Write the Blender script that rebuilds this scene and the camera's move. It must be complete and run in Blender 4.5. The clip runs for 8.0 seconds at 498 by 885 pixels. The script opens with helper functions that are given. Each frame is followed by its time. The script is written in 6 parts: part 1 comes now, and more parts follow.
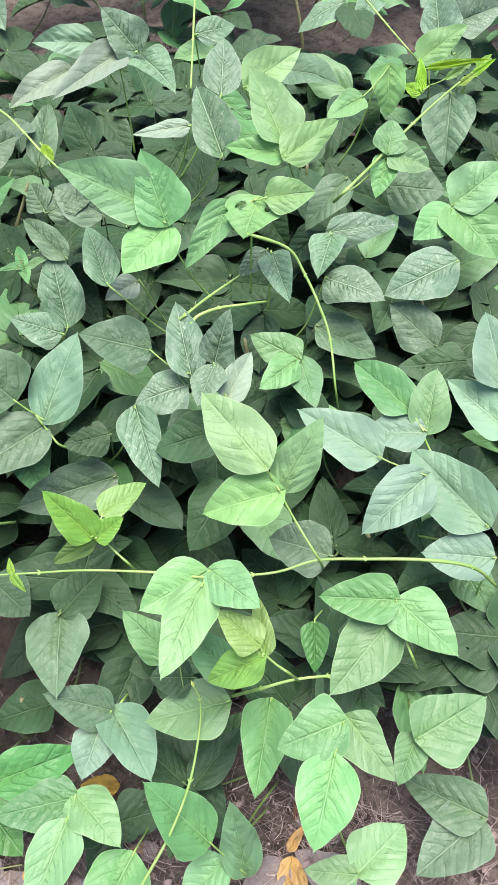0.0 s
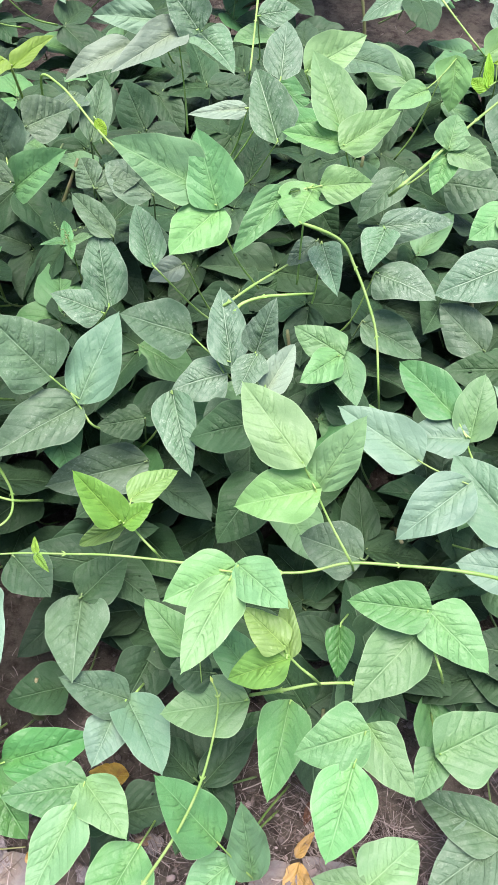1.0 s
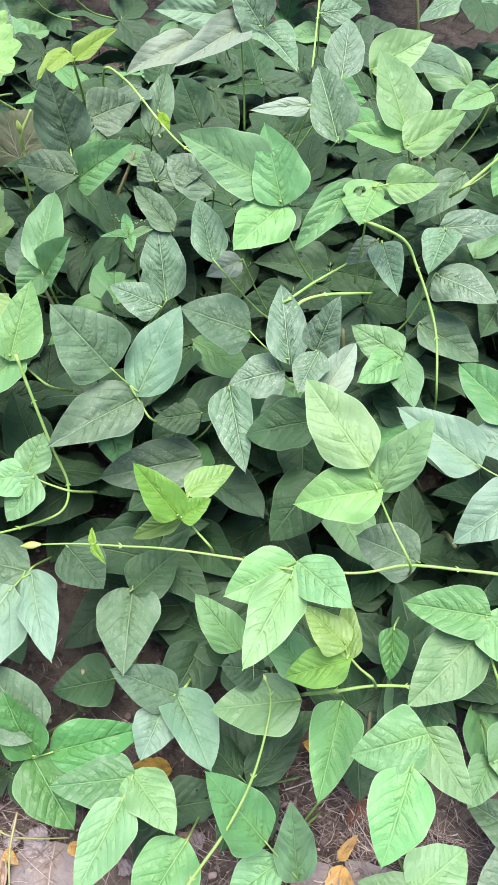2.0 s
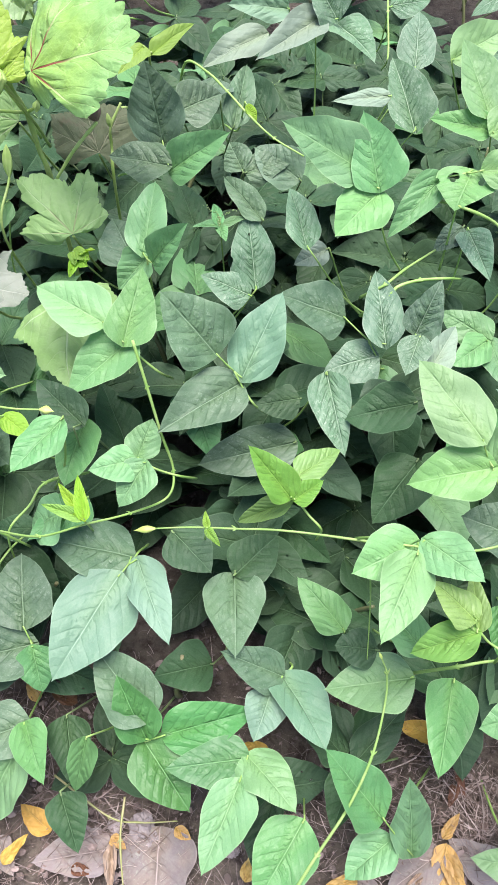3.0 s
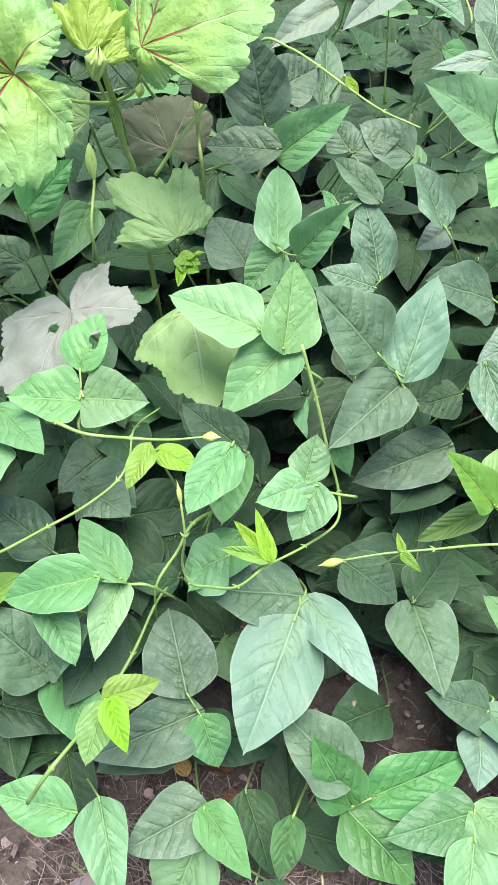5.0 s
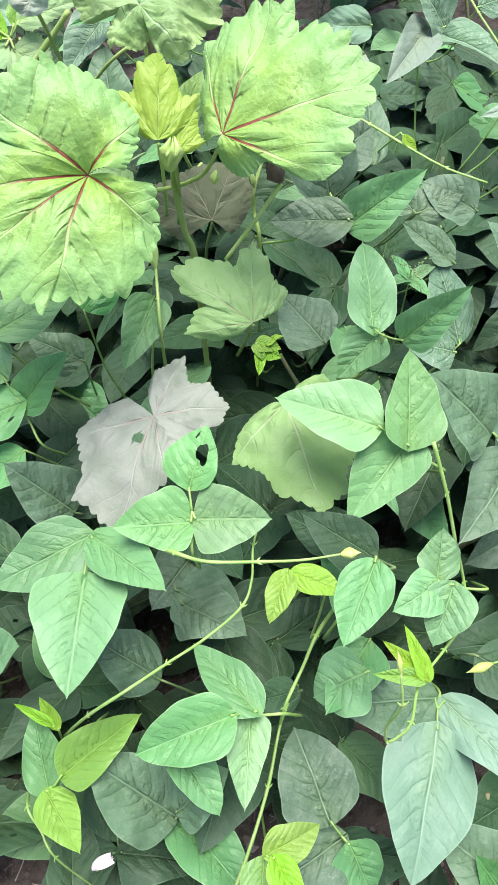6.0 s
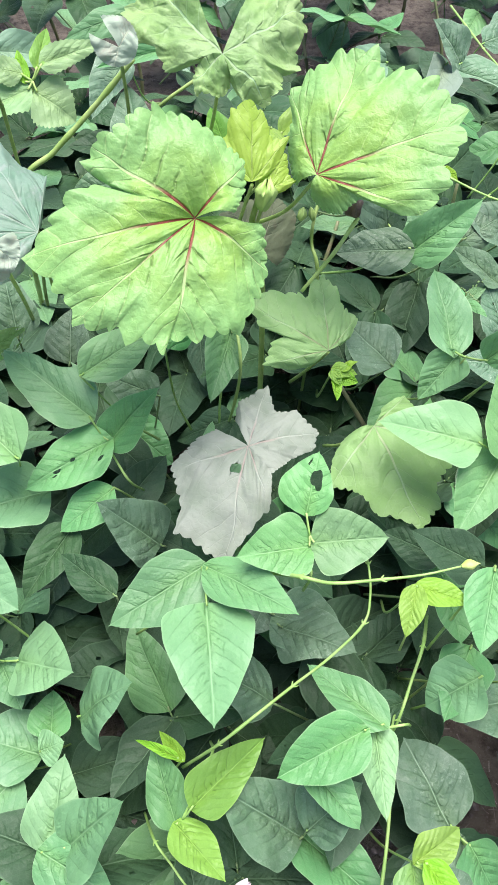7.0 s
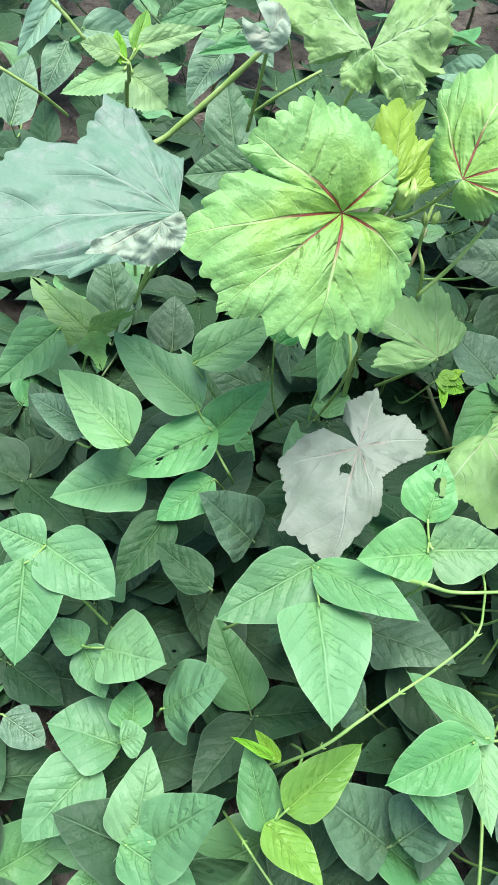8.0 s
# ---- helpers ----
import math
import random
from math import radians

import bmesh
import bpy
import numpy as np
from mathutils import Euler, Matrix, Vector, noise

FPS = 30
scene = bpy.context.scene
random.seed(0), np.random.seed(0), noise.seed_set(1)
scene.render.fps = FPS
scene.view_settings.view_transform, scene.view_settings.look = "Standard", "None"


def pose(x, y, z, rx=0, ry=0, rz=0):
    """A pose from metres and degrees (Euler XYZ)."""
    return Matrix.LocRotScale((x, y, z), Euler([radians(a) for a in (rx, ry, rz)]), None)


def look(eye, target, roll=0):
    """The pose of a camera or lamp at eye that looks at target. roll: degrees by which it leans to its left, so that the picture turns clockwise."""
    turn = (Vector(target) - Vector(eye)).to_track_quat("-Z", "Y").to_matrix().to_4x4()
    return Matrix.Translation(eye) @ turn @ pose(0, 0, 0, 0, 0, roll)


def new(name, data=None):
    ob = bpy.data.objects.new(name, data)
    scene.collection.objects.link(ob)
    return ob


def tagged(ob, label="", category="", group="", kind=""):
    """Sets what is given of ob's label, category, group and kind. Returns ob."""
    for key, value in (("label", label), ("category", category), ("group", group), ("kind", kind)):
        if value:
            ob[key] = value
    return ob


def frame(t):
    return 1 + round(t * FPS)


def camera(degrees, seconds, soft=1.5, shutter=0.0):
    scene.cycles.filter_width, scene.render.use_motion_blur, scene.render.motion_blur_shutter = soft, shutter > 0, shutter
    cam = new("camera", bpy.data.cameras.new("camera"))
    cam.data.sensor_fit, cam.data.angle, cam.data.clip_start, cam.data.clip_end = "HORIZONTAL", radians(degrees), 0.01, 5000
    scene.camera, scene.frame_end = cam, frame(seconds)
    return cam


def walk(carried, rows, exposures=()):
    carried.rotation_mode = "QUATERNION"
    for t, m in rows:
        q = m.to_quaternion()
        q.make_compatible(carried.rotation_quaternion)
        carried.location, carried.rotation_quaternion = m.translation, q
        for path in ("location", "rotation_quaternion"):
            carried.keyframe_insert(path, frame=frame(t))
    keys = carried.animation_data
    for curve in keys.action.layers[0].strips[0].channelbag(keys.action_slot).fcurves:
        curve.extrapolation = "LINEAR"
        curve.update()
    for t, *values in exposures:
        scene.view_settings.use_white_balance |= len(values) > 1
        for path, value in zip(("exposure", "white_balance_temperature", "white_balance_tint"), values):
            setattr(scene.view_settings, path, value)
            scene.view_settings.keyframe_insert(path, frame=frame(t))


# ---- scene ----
cam = camera(35.9, 8.0)
METRES, EYE, TILT, LEAN, TURN = 0.9, 1.0, -58.0, 0.0, 0.0
ROWS = [
    (0.0, 0.0, 0.0, 0.0, 0.0, 0.0, -0.0),
    (0.5, -0.0058, 0.0115, 0.0001, 0.79, -0.25, -1.92),
    (1.0, -0.0135, 0.0249, -0.0017, 1.9, -0.52, -4.09),
    (2.5, -0.1111, 0.0203, -0.0214, 3.34, -0.56, -6.01),
    (3.0, -0.1864, 0.0089, -0.0459, 2.74, -0.21, -5.04),
    (3.5, -0.2706, 0.0093, -0.0721, 1.59, 0.39, -3.94),
    (4.0, -0.3052, 0.0061, -0.0944, 0.88, 0.97, -2.6),
    (4.5, -0.3295, 0.0329, -0.0886, 0.19, 1.2, -0.79),
    (5.0, -0.4214, 0.123, -0.0544, -0.94, 1.23, 1.53),
    (6.5, -0.6368, 0.1919, 0.0721, -6.85, 1.89, 10.05),
    (7.0, -0.7249, 0.179, 0.0823, -9.31, 2.29, 11.18),
    (7.5, -0.8023, 0.1796, 0.0843, -11.01, 2.41, 10.16),
    (8.0, -0.8486, 0.2119, 0.0982, -10.8, 2.2, 6.92),
]
walk(cam, [(t, pose(0, 0, EYE, TILT, LEAN, TURN) @ pose(METRES * x, METRES * y, METRES * z, 90 + pitch, roll, yaw)) for t, x, y, z, yaw, pitch, roll in ROWS],
     [(0.0, 1.50, 6380, 20), (4.5, 1.54, 6220, 18), (6.5, 1.50, 6250, 17), (7.0, 1.48, 6200, 16), (7.5, 1.44, 6100, 10), (8.0, 1.40, 6000, 4)])

# ---- light: bright overcast day, open sky ----
world = bpy.data.worlds.new("overcast_sky")
scene.world = world
world.use_nodes = True
wn = world.node_tree
sky = wn.nodes.new("ShaderNodeTexSky")
sky.sky_type = "NISHITA"
sky.sun_disc = False
sky.sun_elevation, sky.sun_rotation = radians(86), radians(34)
sky.dust_density, sky.air_density = 3.0, 1.0
wn.links.new(sky.outputs["Color"], wn.nodes["Background"].inputs["Color"])
wn.nodes["Background"].inputs["Strength"].default_value = 0.075
sun = new("sun", bpy.data.lights.new("sun", "SUN"))
sun.data.energy, sun.data.angle, sun.data.color = 2.6, radians(40), (1.0, 0.95, 0.86)
sun.matrix_basis = look((0, 0, 3), (-0.04, -0.06, 2.0))

# ---- materials ----
class Nodes:
    """A short way to write node graphs."""

    def __init__(self, name):
        self.mat = bpy.data.materials.new(name)
        self.mat.use_nodes = True
        self.tree = self.mat.node_tree
        self.tree.nodes.clear()

    def put(self, kind, props=None, **ins):
        n = self.tree.nodes.new("ShaderNode" + kind)
        for k, v in (props or {}).items():
            setattr(n, k, v)
        for k, v in ins.items():
            key = int(k[1:]) if k[0] == "i" and k[1:].isdigit() else k.replace("_", " ")
            self.feed(n.inputs[key], v)
        return n

    def feed(self, socket, v):
        if isinstance(v, bpy.types.NodeSocket):
            self.tree.links.new(v, socket)
        elif isinstance(v, tuple) and len(v) == 3 and socket.type == "RGBA":
            socket.default_value = (*v, 1)
        else:
            socket.default_value = v

    def m(self, op, a, b=0.0, clamp=False):
        return self.put("Math", {"operation": op, "use_clamp": clamp}, i0=a, i1=b).outputs[0]

    def ramp(self, v, lo, hi, a=0.0, b=1.0):
        return self.put("MapRange", {"interpolation_type": "SMOOTHSTEP"}, i0=v, i1=lo, i2=hi, i3=a, i4=b).outputs[0]

    def mix(self, f, a, b):
        n = self.put("Mix", {"data_type": "RGBA"})
        for s, v in ((n.inputs[0], f), (n.inputs[6], a), (n.inputs[7], b)):
            self.feed(s, v)
        return n.outputs[2]

    def noise(self, vec, scale, detail=3.0, rough=0.55):
        return self.put("TexNoise", Vector=vec, Scale=scale, Detail=detail, Roughness=rough).outputs["Fac"]

    def done(self, shader):
        self.tree.links.new(shader, self.put("OutputMaterial").inputs["Surface"])
        return self.mat


def blade_material(name, base, vein, rough, dust=0.0, glow=0.25, blotch=0.13, lateral=5.4, sick=None, lines=0.6, crease=0.6, quilt=0.5, crease_shade=0.42, rough_patch=0.0, thin=0.14, gloss=0.4, dustcol=(0.50, 0.60, 0.49)):
    """A leaf blade: pale midrib, sunken side veins with puffed tissue between them, small creases with their shade
    painted in, dust and blotches, some light passing through.
    """
    g = Nodes(name)
    uv = g.put("UVMap").outputs[0]
    sep = g.put("SeparateXYZ", Vector=uv)
    x, y = sep.outputs[0], sep.outputs[1]
    rim = g.put("Attribute", {"attribute_name": "rim"}).outputs["Fac"]
    rnd = g.put("ObjectInfo").outputs["Random"]
    shift = g.put("VectorMath", {"operation": "ADD"}, i0=uv, i1=g.put("CombineXYZ", X=g.m("MULTIPLY", rnd, 37.0), Y=g.m("MULTIPLY", rnd, 91.0)).outputs[0]).outputs[0]
    s = g.m("MULTIPLY", g.m("ABSOLUTE", g.m("SUBTRACT", x, 0.5)), 2.0)
    warp = g.m("ADD", g.m("MULTIPLY", g.m("SUBTRACT", g.noise(shift, 2.2, 1.0), 0.5), 0.13), g.m("MULTIPLY", g.m("SUBTRACT", g.noise(shift, 9.0, 2.0), 0.5), 0.045))
    lean = g.m("SUBTRACT", 0.47, g.m("MULTIPLY", y, 0.12))
    flip = g.m("MULTIPLY", g.m("GREATER_THAN", x, 0.5), 0.07)
    q = g.m("ADD", g.m("SUBTRACT", g.m("ADD", y, flip), g.m("MULTIPLY", g.m("POWER", s, 1.3), lean)), warp)
    wave = g.m("ABSOLUTE", g.m("SUBTRACT", g.m("FRACT", g.m("MULTIPLY", g.m("ADD", q, 1.0), lateral)), 0.5))
    second = g.m("ABSOLUTE", g.m("SUBTRACT", g.m("FRACT", g.m("MULTIPLY", g.m("ADD", g.m("ADD", q, 1.0), g.m("MULTIPLY", warp, 0.9)), lateral * 2.3)), 0.5))
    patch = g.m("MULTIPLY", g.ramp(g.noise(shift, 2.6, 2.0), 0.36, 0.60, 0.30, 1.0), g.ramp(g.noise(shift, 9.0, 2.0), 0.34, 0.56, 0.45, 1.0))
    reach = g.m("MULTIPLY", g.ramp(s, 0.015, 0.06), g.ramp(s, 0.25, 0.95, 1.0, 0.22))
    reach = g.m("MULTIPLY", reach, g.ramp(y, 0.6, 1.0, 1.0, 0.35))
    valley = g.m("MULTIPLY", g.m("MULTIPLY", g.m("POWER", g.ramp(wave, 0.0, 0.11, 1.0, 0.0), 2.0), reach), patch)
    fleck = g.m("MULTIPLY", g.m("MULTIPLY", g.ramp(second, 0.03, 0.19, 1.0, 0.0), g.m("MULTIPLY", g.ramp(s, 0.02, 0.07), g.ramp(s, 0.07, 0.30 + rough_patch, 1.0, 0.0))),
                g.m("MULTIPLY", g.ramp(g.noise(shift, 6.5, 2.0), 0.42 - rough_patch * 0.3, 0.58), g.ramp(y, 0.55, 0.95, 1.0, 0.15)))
    mid = g.m("MULTIPLY", g.ramp(s, 0.003, 0.016, 1.0, 0.0), g.ramp(y, 0.55, 1.0, 1.0, 0.35))
    lat = g.m("MULTIPLY", g.ramp(wave, 0.006, 0.026, 1.0, 0.0), g.ramp(s, 0.45, 0.95, 1.0, 0.12))
    net = g.put("TexVoronoi", {"feature": "DISTANCE_TO_EDGE"}, Vector=shift, Scale=24.0).outputs["Distance"]
    netm = g.ramp(net, 0.0, 0.10, 1.0, 0.0)
    big, fine = g.noise(shift, 2.6, 4.0), g.noise(shift, 22.0, 4.0, 0.7)
    col = g.put("HueSaturation", Hue=g.ramp(rnd, 0.0, 1.0, 0.487, 0.513), Saturation=g.ramp(g.m("FRACT", g.m("MULTIPLY", rnd, 7.3)), 0.0, 1.0, 0.86, 1.08),
                Value=g.ramp(g.m("FRACT", g.m("MULTIPLY", rnd, 13.7)), 0.0, 1.0, 0.84, 1.18), Color=(*base, 1)).outputs[0]
    col = g.mix(g.m("MULTIPLY", g.ramp(big, 0.35, 0.7), blotch), col, tuple(c * k for c, k in zip(base, (1.35, 1.2, 0.9))))
    # young tissue at the foot of the midrib is yellower
    col = g.mix(g.m("MULTIPLY", g.m("MULTIPLY", g.ramp(s, 0.0, 0.45, 1.0, 0.0), g.ramp(y, 0.1, 0.7, 1.0, 0.1)), 0.22), col, tuple(c * k for c, k in zip(base, (1.3, 1.12, 0.45))))
    col = g.mix(g.m("MULTIPLY", g.ramp(fine, 0.45, 0.75), 0.12), col, tuple(c * 0.7 for c in base))
    if sick:
        col = g.mix(g.m("MULTIPLY", g.ramp(g.noise(shift, 3.4, 6.0, 0.7), 0.52, 0.72), 0.8), col, sick)
    col = g.mix(g.m("MULTIPLY", netm, 0.07), col, vein)
    # crinkle shade painted along both sides of the midrib
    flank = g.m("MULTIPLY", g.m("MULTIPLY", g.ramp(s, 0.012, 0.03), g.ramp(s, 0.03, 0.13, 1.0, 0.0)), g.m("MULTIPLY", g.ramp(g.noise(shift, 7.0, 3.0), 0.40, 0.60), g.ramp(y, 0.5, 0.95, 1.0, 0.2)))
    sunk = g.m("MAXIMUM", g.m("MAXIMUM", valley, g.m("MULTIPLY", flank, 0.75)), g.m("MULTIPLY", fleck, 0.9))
    if dust:
        # pale dust on the raised tissue, thinner in the sunken veins; specks and trails
        where = g.m("MULTIPLY", g.ramp(g.noise(shift, 18.0, 7.0, 0.8), 0.50, 0.60), g.ramp(g.noise(shift, 2.0, 2.0), 0.35, 0.65))
        film = g.m("MULTIPLY", g.ramp(g.noise(shift, 7.0, 8.0, 0.75), 0.30, 0.75), 0.55)
        dusty = g.m("MULTIPLY", g.m("MAXIMUM", where, film), g.m("SUBTRACT", 1.0, g.m("MULTIPLY", sunk, 0.9)))
        col = g.mix(g.m("MULTIPLY", dusty, dust, True), col, dustcol)
    # shade of the veins and creases, mixed into the blade colour
    col = g.mix(g.m("MULTIPLY", sunk, crease_shade), col, tuple(c * k for c, k in zip(base, (0.34, 0.42, 0.36))))
    col = g.mix(g.m("MULTIPLY", g.m("MAXIMUM", mid, g.m("MULTIPLY", lat, thin)), lines), col, vein)
    col = g.mix(g.m("MULTIPLY", g.ramp(rim, 0.94, 1.0), 0.30), col, vein)
    puff = g.m("MULTIPLY", g.m("POWER", g.m("MULTIPLY", wave, 2.0), 0.6), g.m("ADD", g.m("MULTIPLY", g.m("MULTIPLY", reach, patch), 0.94), 0.06))
    relief = g.m("ADD", g.m("MULTIPLY", puff, quilt), g.m("MULTIPLY", fleck, -crease * 0.30))
    relief = g.m("ADD", relief, g.m("ADD", g.m("MULTIPLY", mid, -0.05), g.m("ADD", g.m("MULTIPLY", g.noise(shift, 4.0, 2.0), 0.26), g.m("MULTIPLY", fine, 0.05))))
    bump = g.put("Bump", Strength=0.75, Distance=0.0030, Height=relief).outputs[0]
    rgh = g.ramp(fine, 0.3, 0.8, rough - 0.07, rough + 0.12)
    p = g.put("BsdfPrincipled", Base_Color=col, Roughness=rgh, IOR=1.40, Specular_IOR_Level=gloss, Normal=bump)
    back = g.put("HueSaturation", Hue=0.485, Saturation=1.1, Value=1.25, Color=col).outputs[0]
    t = g.put("BsdfTranslucent", Color=back, Normal=bump)
    return g.done(g.put("MixShader", i0=glow, i1=p.outputs[0], i2=t.outputs[0]).outputs[0])


def stalk_material(name, base, tint):
    g = Nodes(name)
    pos = g.put("TexCoord").outputs["Object"]
    n = g.noise(pos, 60.0, 4.0)
    rnd = g.put("ObjectInfo").outputs["Random"]
    col = g.mix(g.ramp(n, 0.35, 0.7), base, tint)
    col = g.put("HueSaturation", Value=g.ramp(rnd, 0, 1, 0.8, 1.15), Color=col).outputs[0]
    bump = g.put("Bump", Strength=0.3, Distance=0.001, Height=g.noise(pos, 300.0)).outputs[0]
    return g.done(g.put("BsdfPrincipled", Base_Color=col, Roughness=0.5, Normal=bump).outputs[0])


def okra_material(name, base, vein, heart, rough, dust=0.0, glow=0.3, dry=None, tone=(0.7, 0.82, 0.6), rugose=0.5):
    """A lobed blade: veins fan out from the stalk, red at the heart where heart > 0."""
    g = Nodes(name)
    uv = g.put("UVMap").outputs[0]
    pos = g.put("TexCoord").outputs["Object"]
    sep = g.put("SeparateXYZ", Vector=uv)
    a, r = g.m("MULTIPLY", g.m("ABSOLUTE", g.m("SUBTRACT", sep.outputs[0], 0.5)), 2.0), sep.outputs[1]
    w = g.m("DIVIDE", 0.058, g.m("ADD", r, 0.12))
    main = g.m("SUBTRACT", 1.0, g.m("DIVIDE", a, g.m("MULTIPLY", w, g.m("SUBTRACT", 1.15, r))), True)
    main = g.ramp(main, 0.05, 0.6)
    # side veins leave the main ones at a slant and run out to the margin
    q = g.m("ADD", g.m("MULTIPLY", r, g.m("SUBTRACT", 1.0, g.m("MULTIPLY", a, 0.62))), g.m("MULTIPLY", g.m("SUBTRACT", g.noise(pos, 16.0, 1.0), 0.5), 0.22))
    wave = g.m("ABSOLUTE", g.m("SUBTRACT", g.m("FRACT", g.m("MULTIPLY", q, 6.0)), 0.5))
    lat = g.m("MULTIPLY", g.m("MULTIPLY", g.ramp(wave, 0.012, 0.05, 1.0, 0.0), g.ramp(r, 0.12, 0.3)), g.ramp(a, 0.5, 0.9, 1.0, 0.0))
    net = g.ramp(g.put("TexVoronoi", {"feature": "DISTANCE_TO_EDGE"}, Vector=pos, Scale=170.0).outputs["Distance"], 0.0, 0.12, 1.0, 0.0)
    big, fine = g.noise(pos, 26.0, 5.0), g.noise(pos, 220.0, 4.0, 0.7)
    patchy = g.m("MULTIPLY", g.ramp(big, 0.35, 0.68), 0.5)
    if rugose > 1:
        # the colour is paler towards the margin than round the heart
        patchy = g.m("MAXIMUM", patchy, g.m("MULTIPLY", g.ramp(g.m("ADD", r, g.m("MULTIPLY", g.m("SUBTRACT", big, 0.5), 0.8)), 0.35, 0.95), 0.85))
    col = g.mix(patchy, base, tuple(c * k for c, k in zip(base, tone)))
    col = g.mix(g.m("MULTIPLY", g.ramp(fine, 0.45, 0.75), 0.2), col, tuple(c * 0.65 for c in base))
    if dry:
        col = g.mix(g.m("MULTIPLY", g.ramp(g.noise(pos, 40.0, 6.0, 0.7), 0.5, 0.68), 0.75), col, dry)
    col = g.mix(g.m("MULTIPLY", net, 0.05), col, vein)
    col = g.mix(g.m("MULTIPLY", lat, 0.32), col, vein)
    red = g.m("MULTIPLY", g.ramp(r, 0.26, 0.55, 1.0, 0.0), heart)
    col = g.mix(g.m("MULTIPLY", main, 0.9), col, g.mix(red, vein, (0.22, 0.012, 0.03)))
    if dust:
        film = g.ramp(g.noise(pos, 28.0, 8.0, 0.62), 0.25, 0.65)
        col = g.mix(g.m("MULTIPLY", film, dust), col, (0.43, 0.45, 0.41))
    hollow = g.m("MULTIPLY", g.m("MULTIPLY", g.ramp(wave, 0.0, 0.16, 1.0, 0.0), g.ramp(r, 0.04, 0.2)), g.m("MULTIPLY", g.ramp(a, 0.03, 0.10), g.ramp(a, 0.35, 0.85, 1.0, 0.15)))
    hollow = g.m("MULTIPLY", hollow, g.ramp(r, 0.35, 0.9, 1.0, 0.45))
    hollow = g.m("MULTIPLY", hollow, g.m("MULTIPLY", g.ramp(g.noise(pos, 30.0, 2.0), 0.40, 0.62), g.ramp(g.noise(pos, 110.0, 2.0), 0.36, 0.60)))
    # shade of the hollows between the veins, painted into the colour
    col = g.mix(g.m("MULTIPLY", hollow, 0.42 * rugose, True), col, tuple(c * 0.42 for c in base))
    relief = g.m("ADD", g.m("MULTIPLY", g.m("MAXIMUM", main, g.m("MULTIPLY", lat, 0.3)), -0.5), g.m("ADD", g.m("MULTIPLY", net, -0.05), g.m("ADD", g.m("ADD", g.m("MULTIPLY", g.noise(pos, 60.0, 2.0), 1.2), g.m("MULTIPLY", g.noise(pos, 190.0, 2.0), 0.45 * rugose)), g.m("MULTIPLY", hollow, -0.9 * rugose))))
    bump = g.put("Bump", Strength=0.6, Distance=0.0026, Height=relief).outputs[0]
    p = g.put("BsdfPrincipled", Base_Color=col, Roughness=rough, IOR=1.4, Normal=bump)
    t = g.put("BsdfTranslucent", Color=g.put("HueSaturation", Hue=0.485, Value=1.2, Color=col).outputs[0], Normal=bump)
    return g.done(g.put("MixShader", i0=glow, i1=p.outputs[0], i2=t.outputs[0]).outputs[0])


def soil_material():
    g = Nodes("dry_soil")
    pos = g.put("TexCoord").outputs["Object"]
    n1, n2, n3 = g.noise(pos, 6.0, 6.0), g.noise(pos, 55.0, 8.0, 0.65), g.noise(pos, 420.0, 4.0, 0.7)
    col = g.mix(g.ramp(n1, 0.3, 0.7), (0.100, 0.083, 0.064), (0.20, 0.17, 0.138))
    col = g.mix(g.ramp(n2, 0.4, 0.7), col, (0.055, 0.040, 0.034))
    col = g.mix(g.m("MULTIPLY", g.ramp(n3, 0.55, 0.75), 0.6), col, (0.30, 0.25, 0.23))
    relief = g.m("ADD", g.m("MULTIPLY", n2, 1.0), g.m("MULTIPLY", n3, 0.35))
    bump = g.put("Bump", Strength=1.0, Distance=0.012, Height=relief).outputs[0]
    return g.done(g.put("BsdfPrincipled", Base_Color=col, Roughness=0.95, Normal=bump).outputs[0])


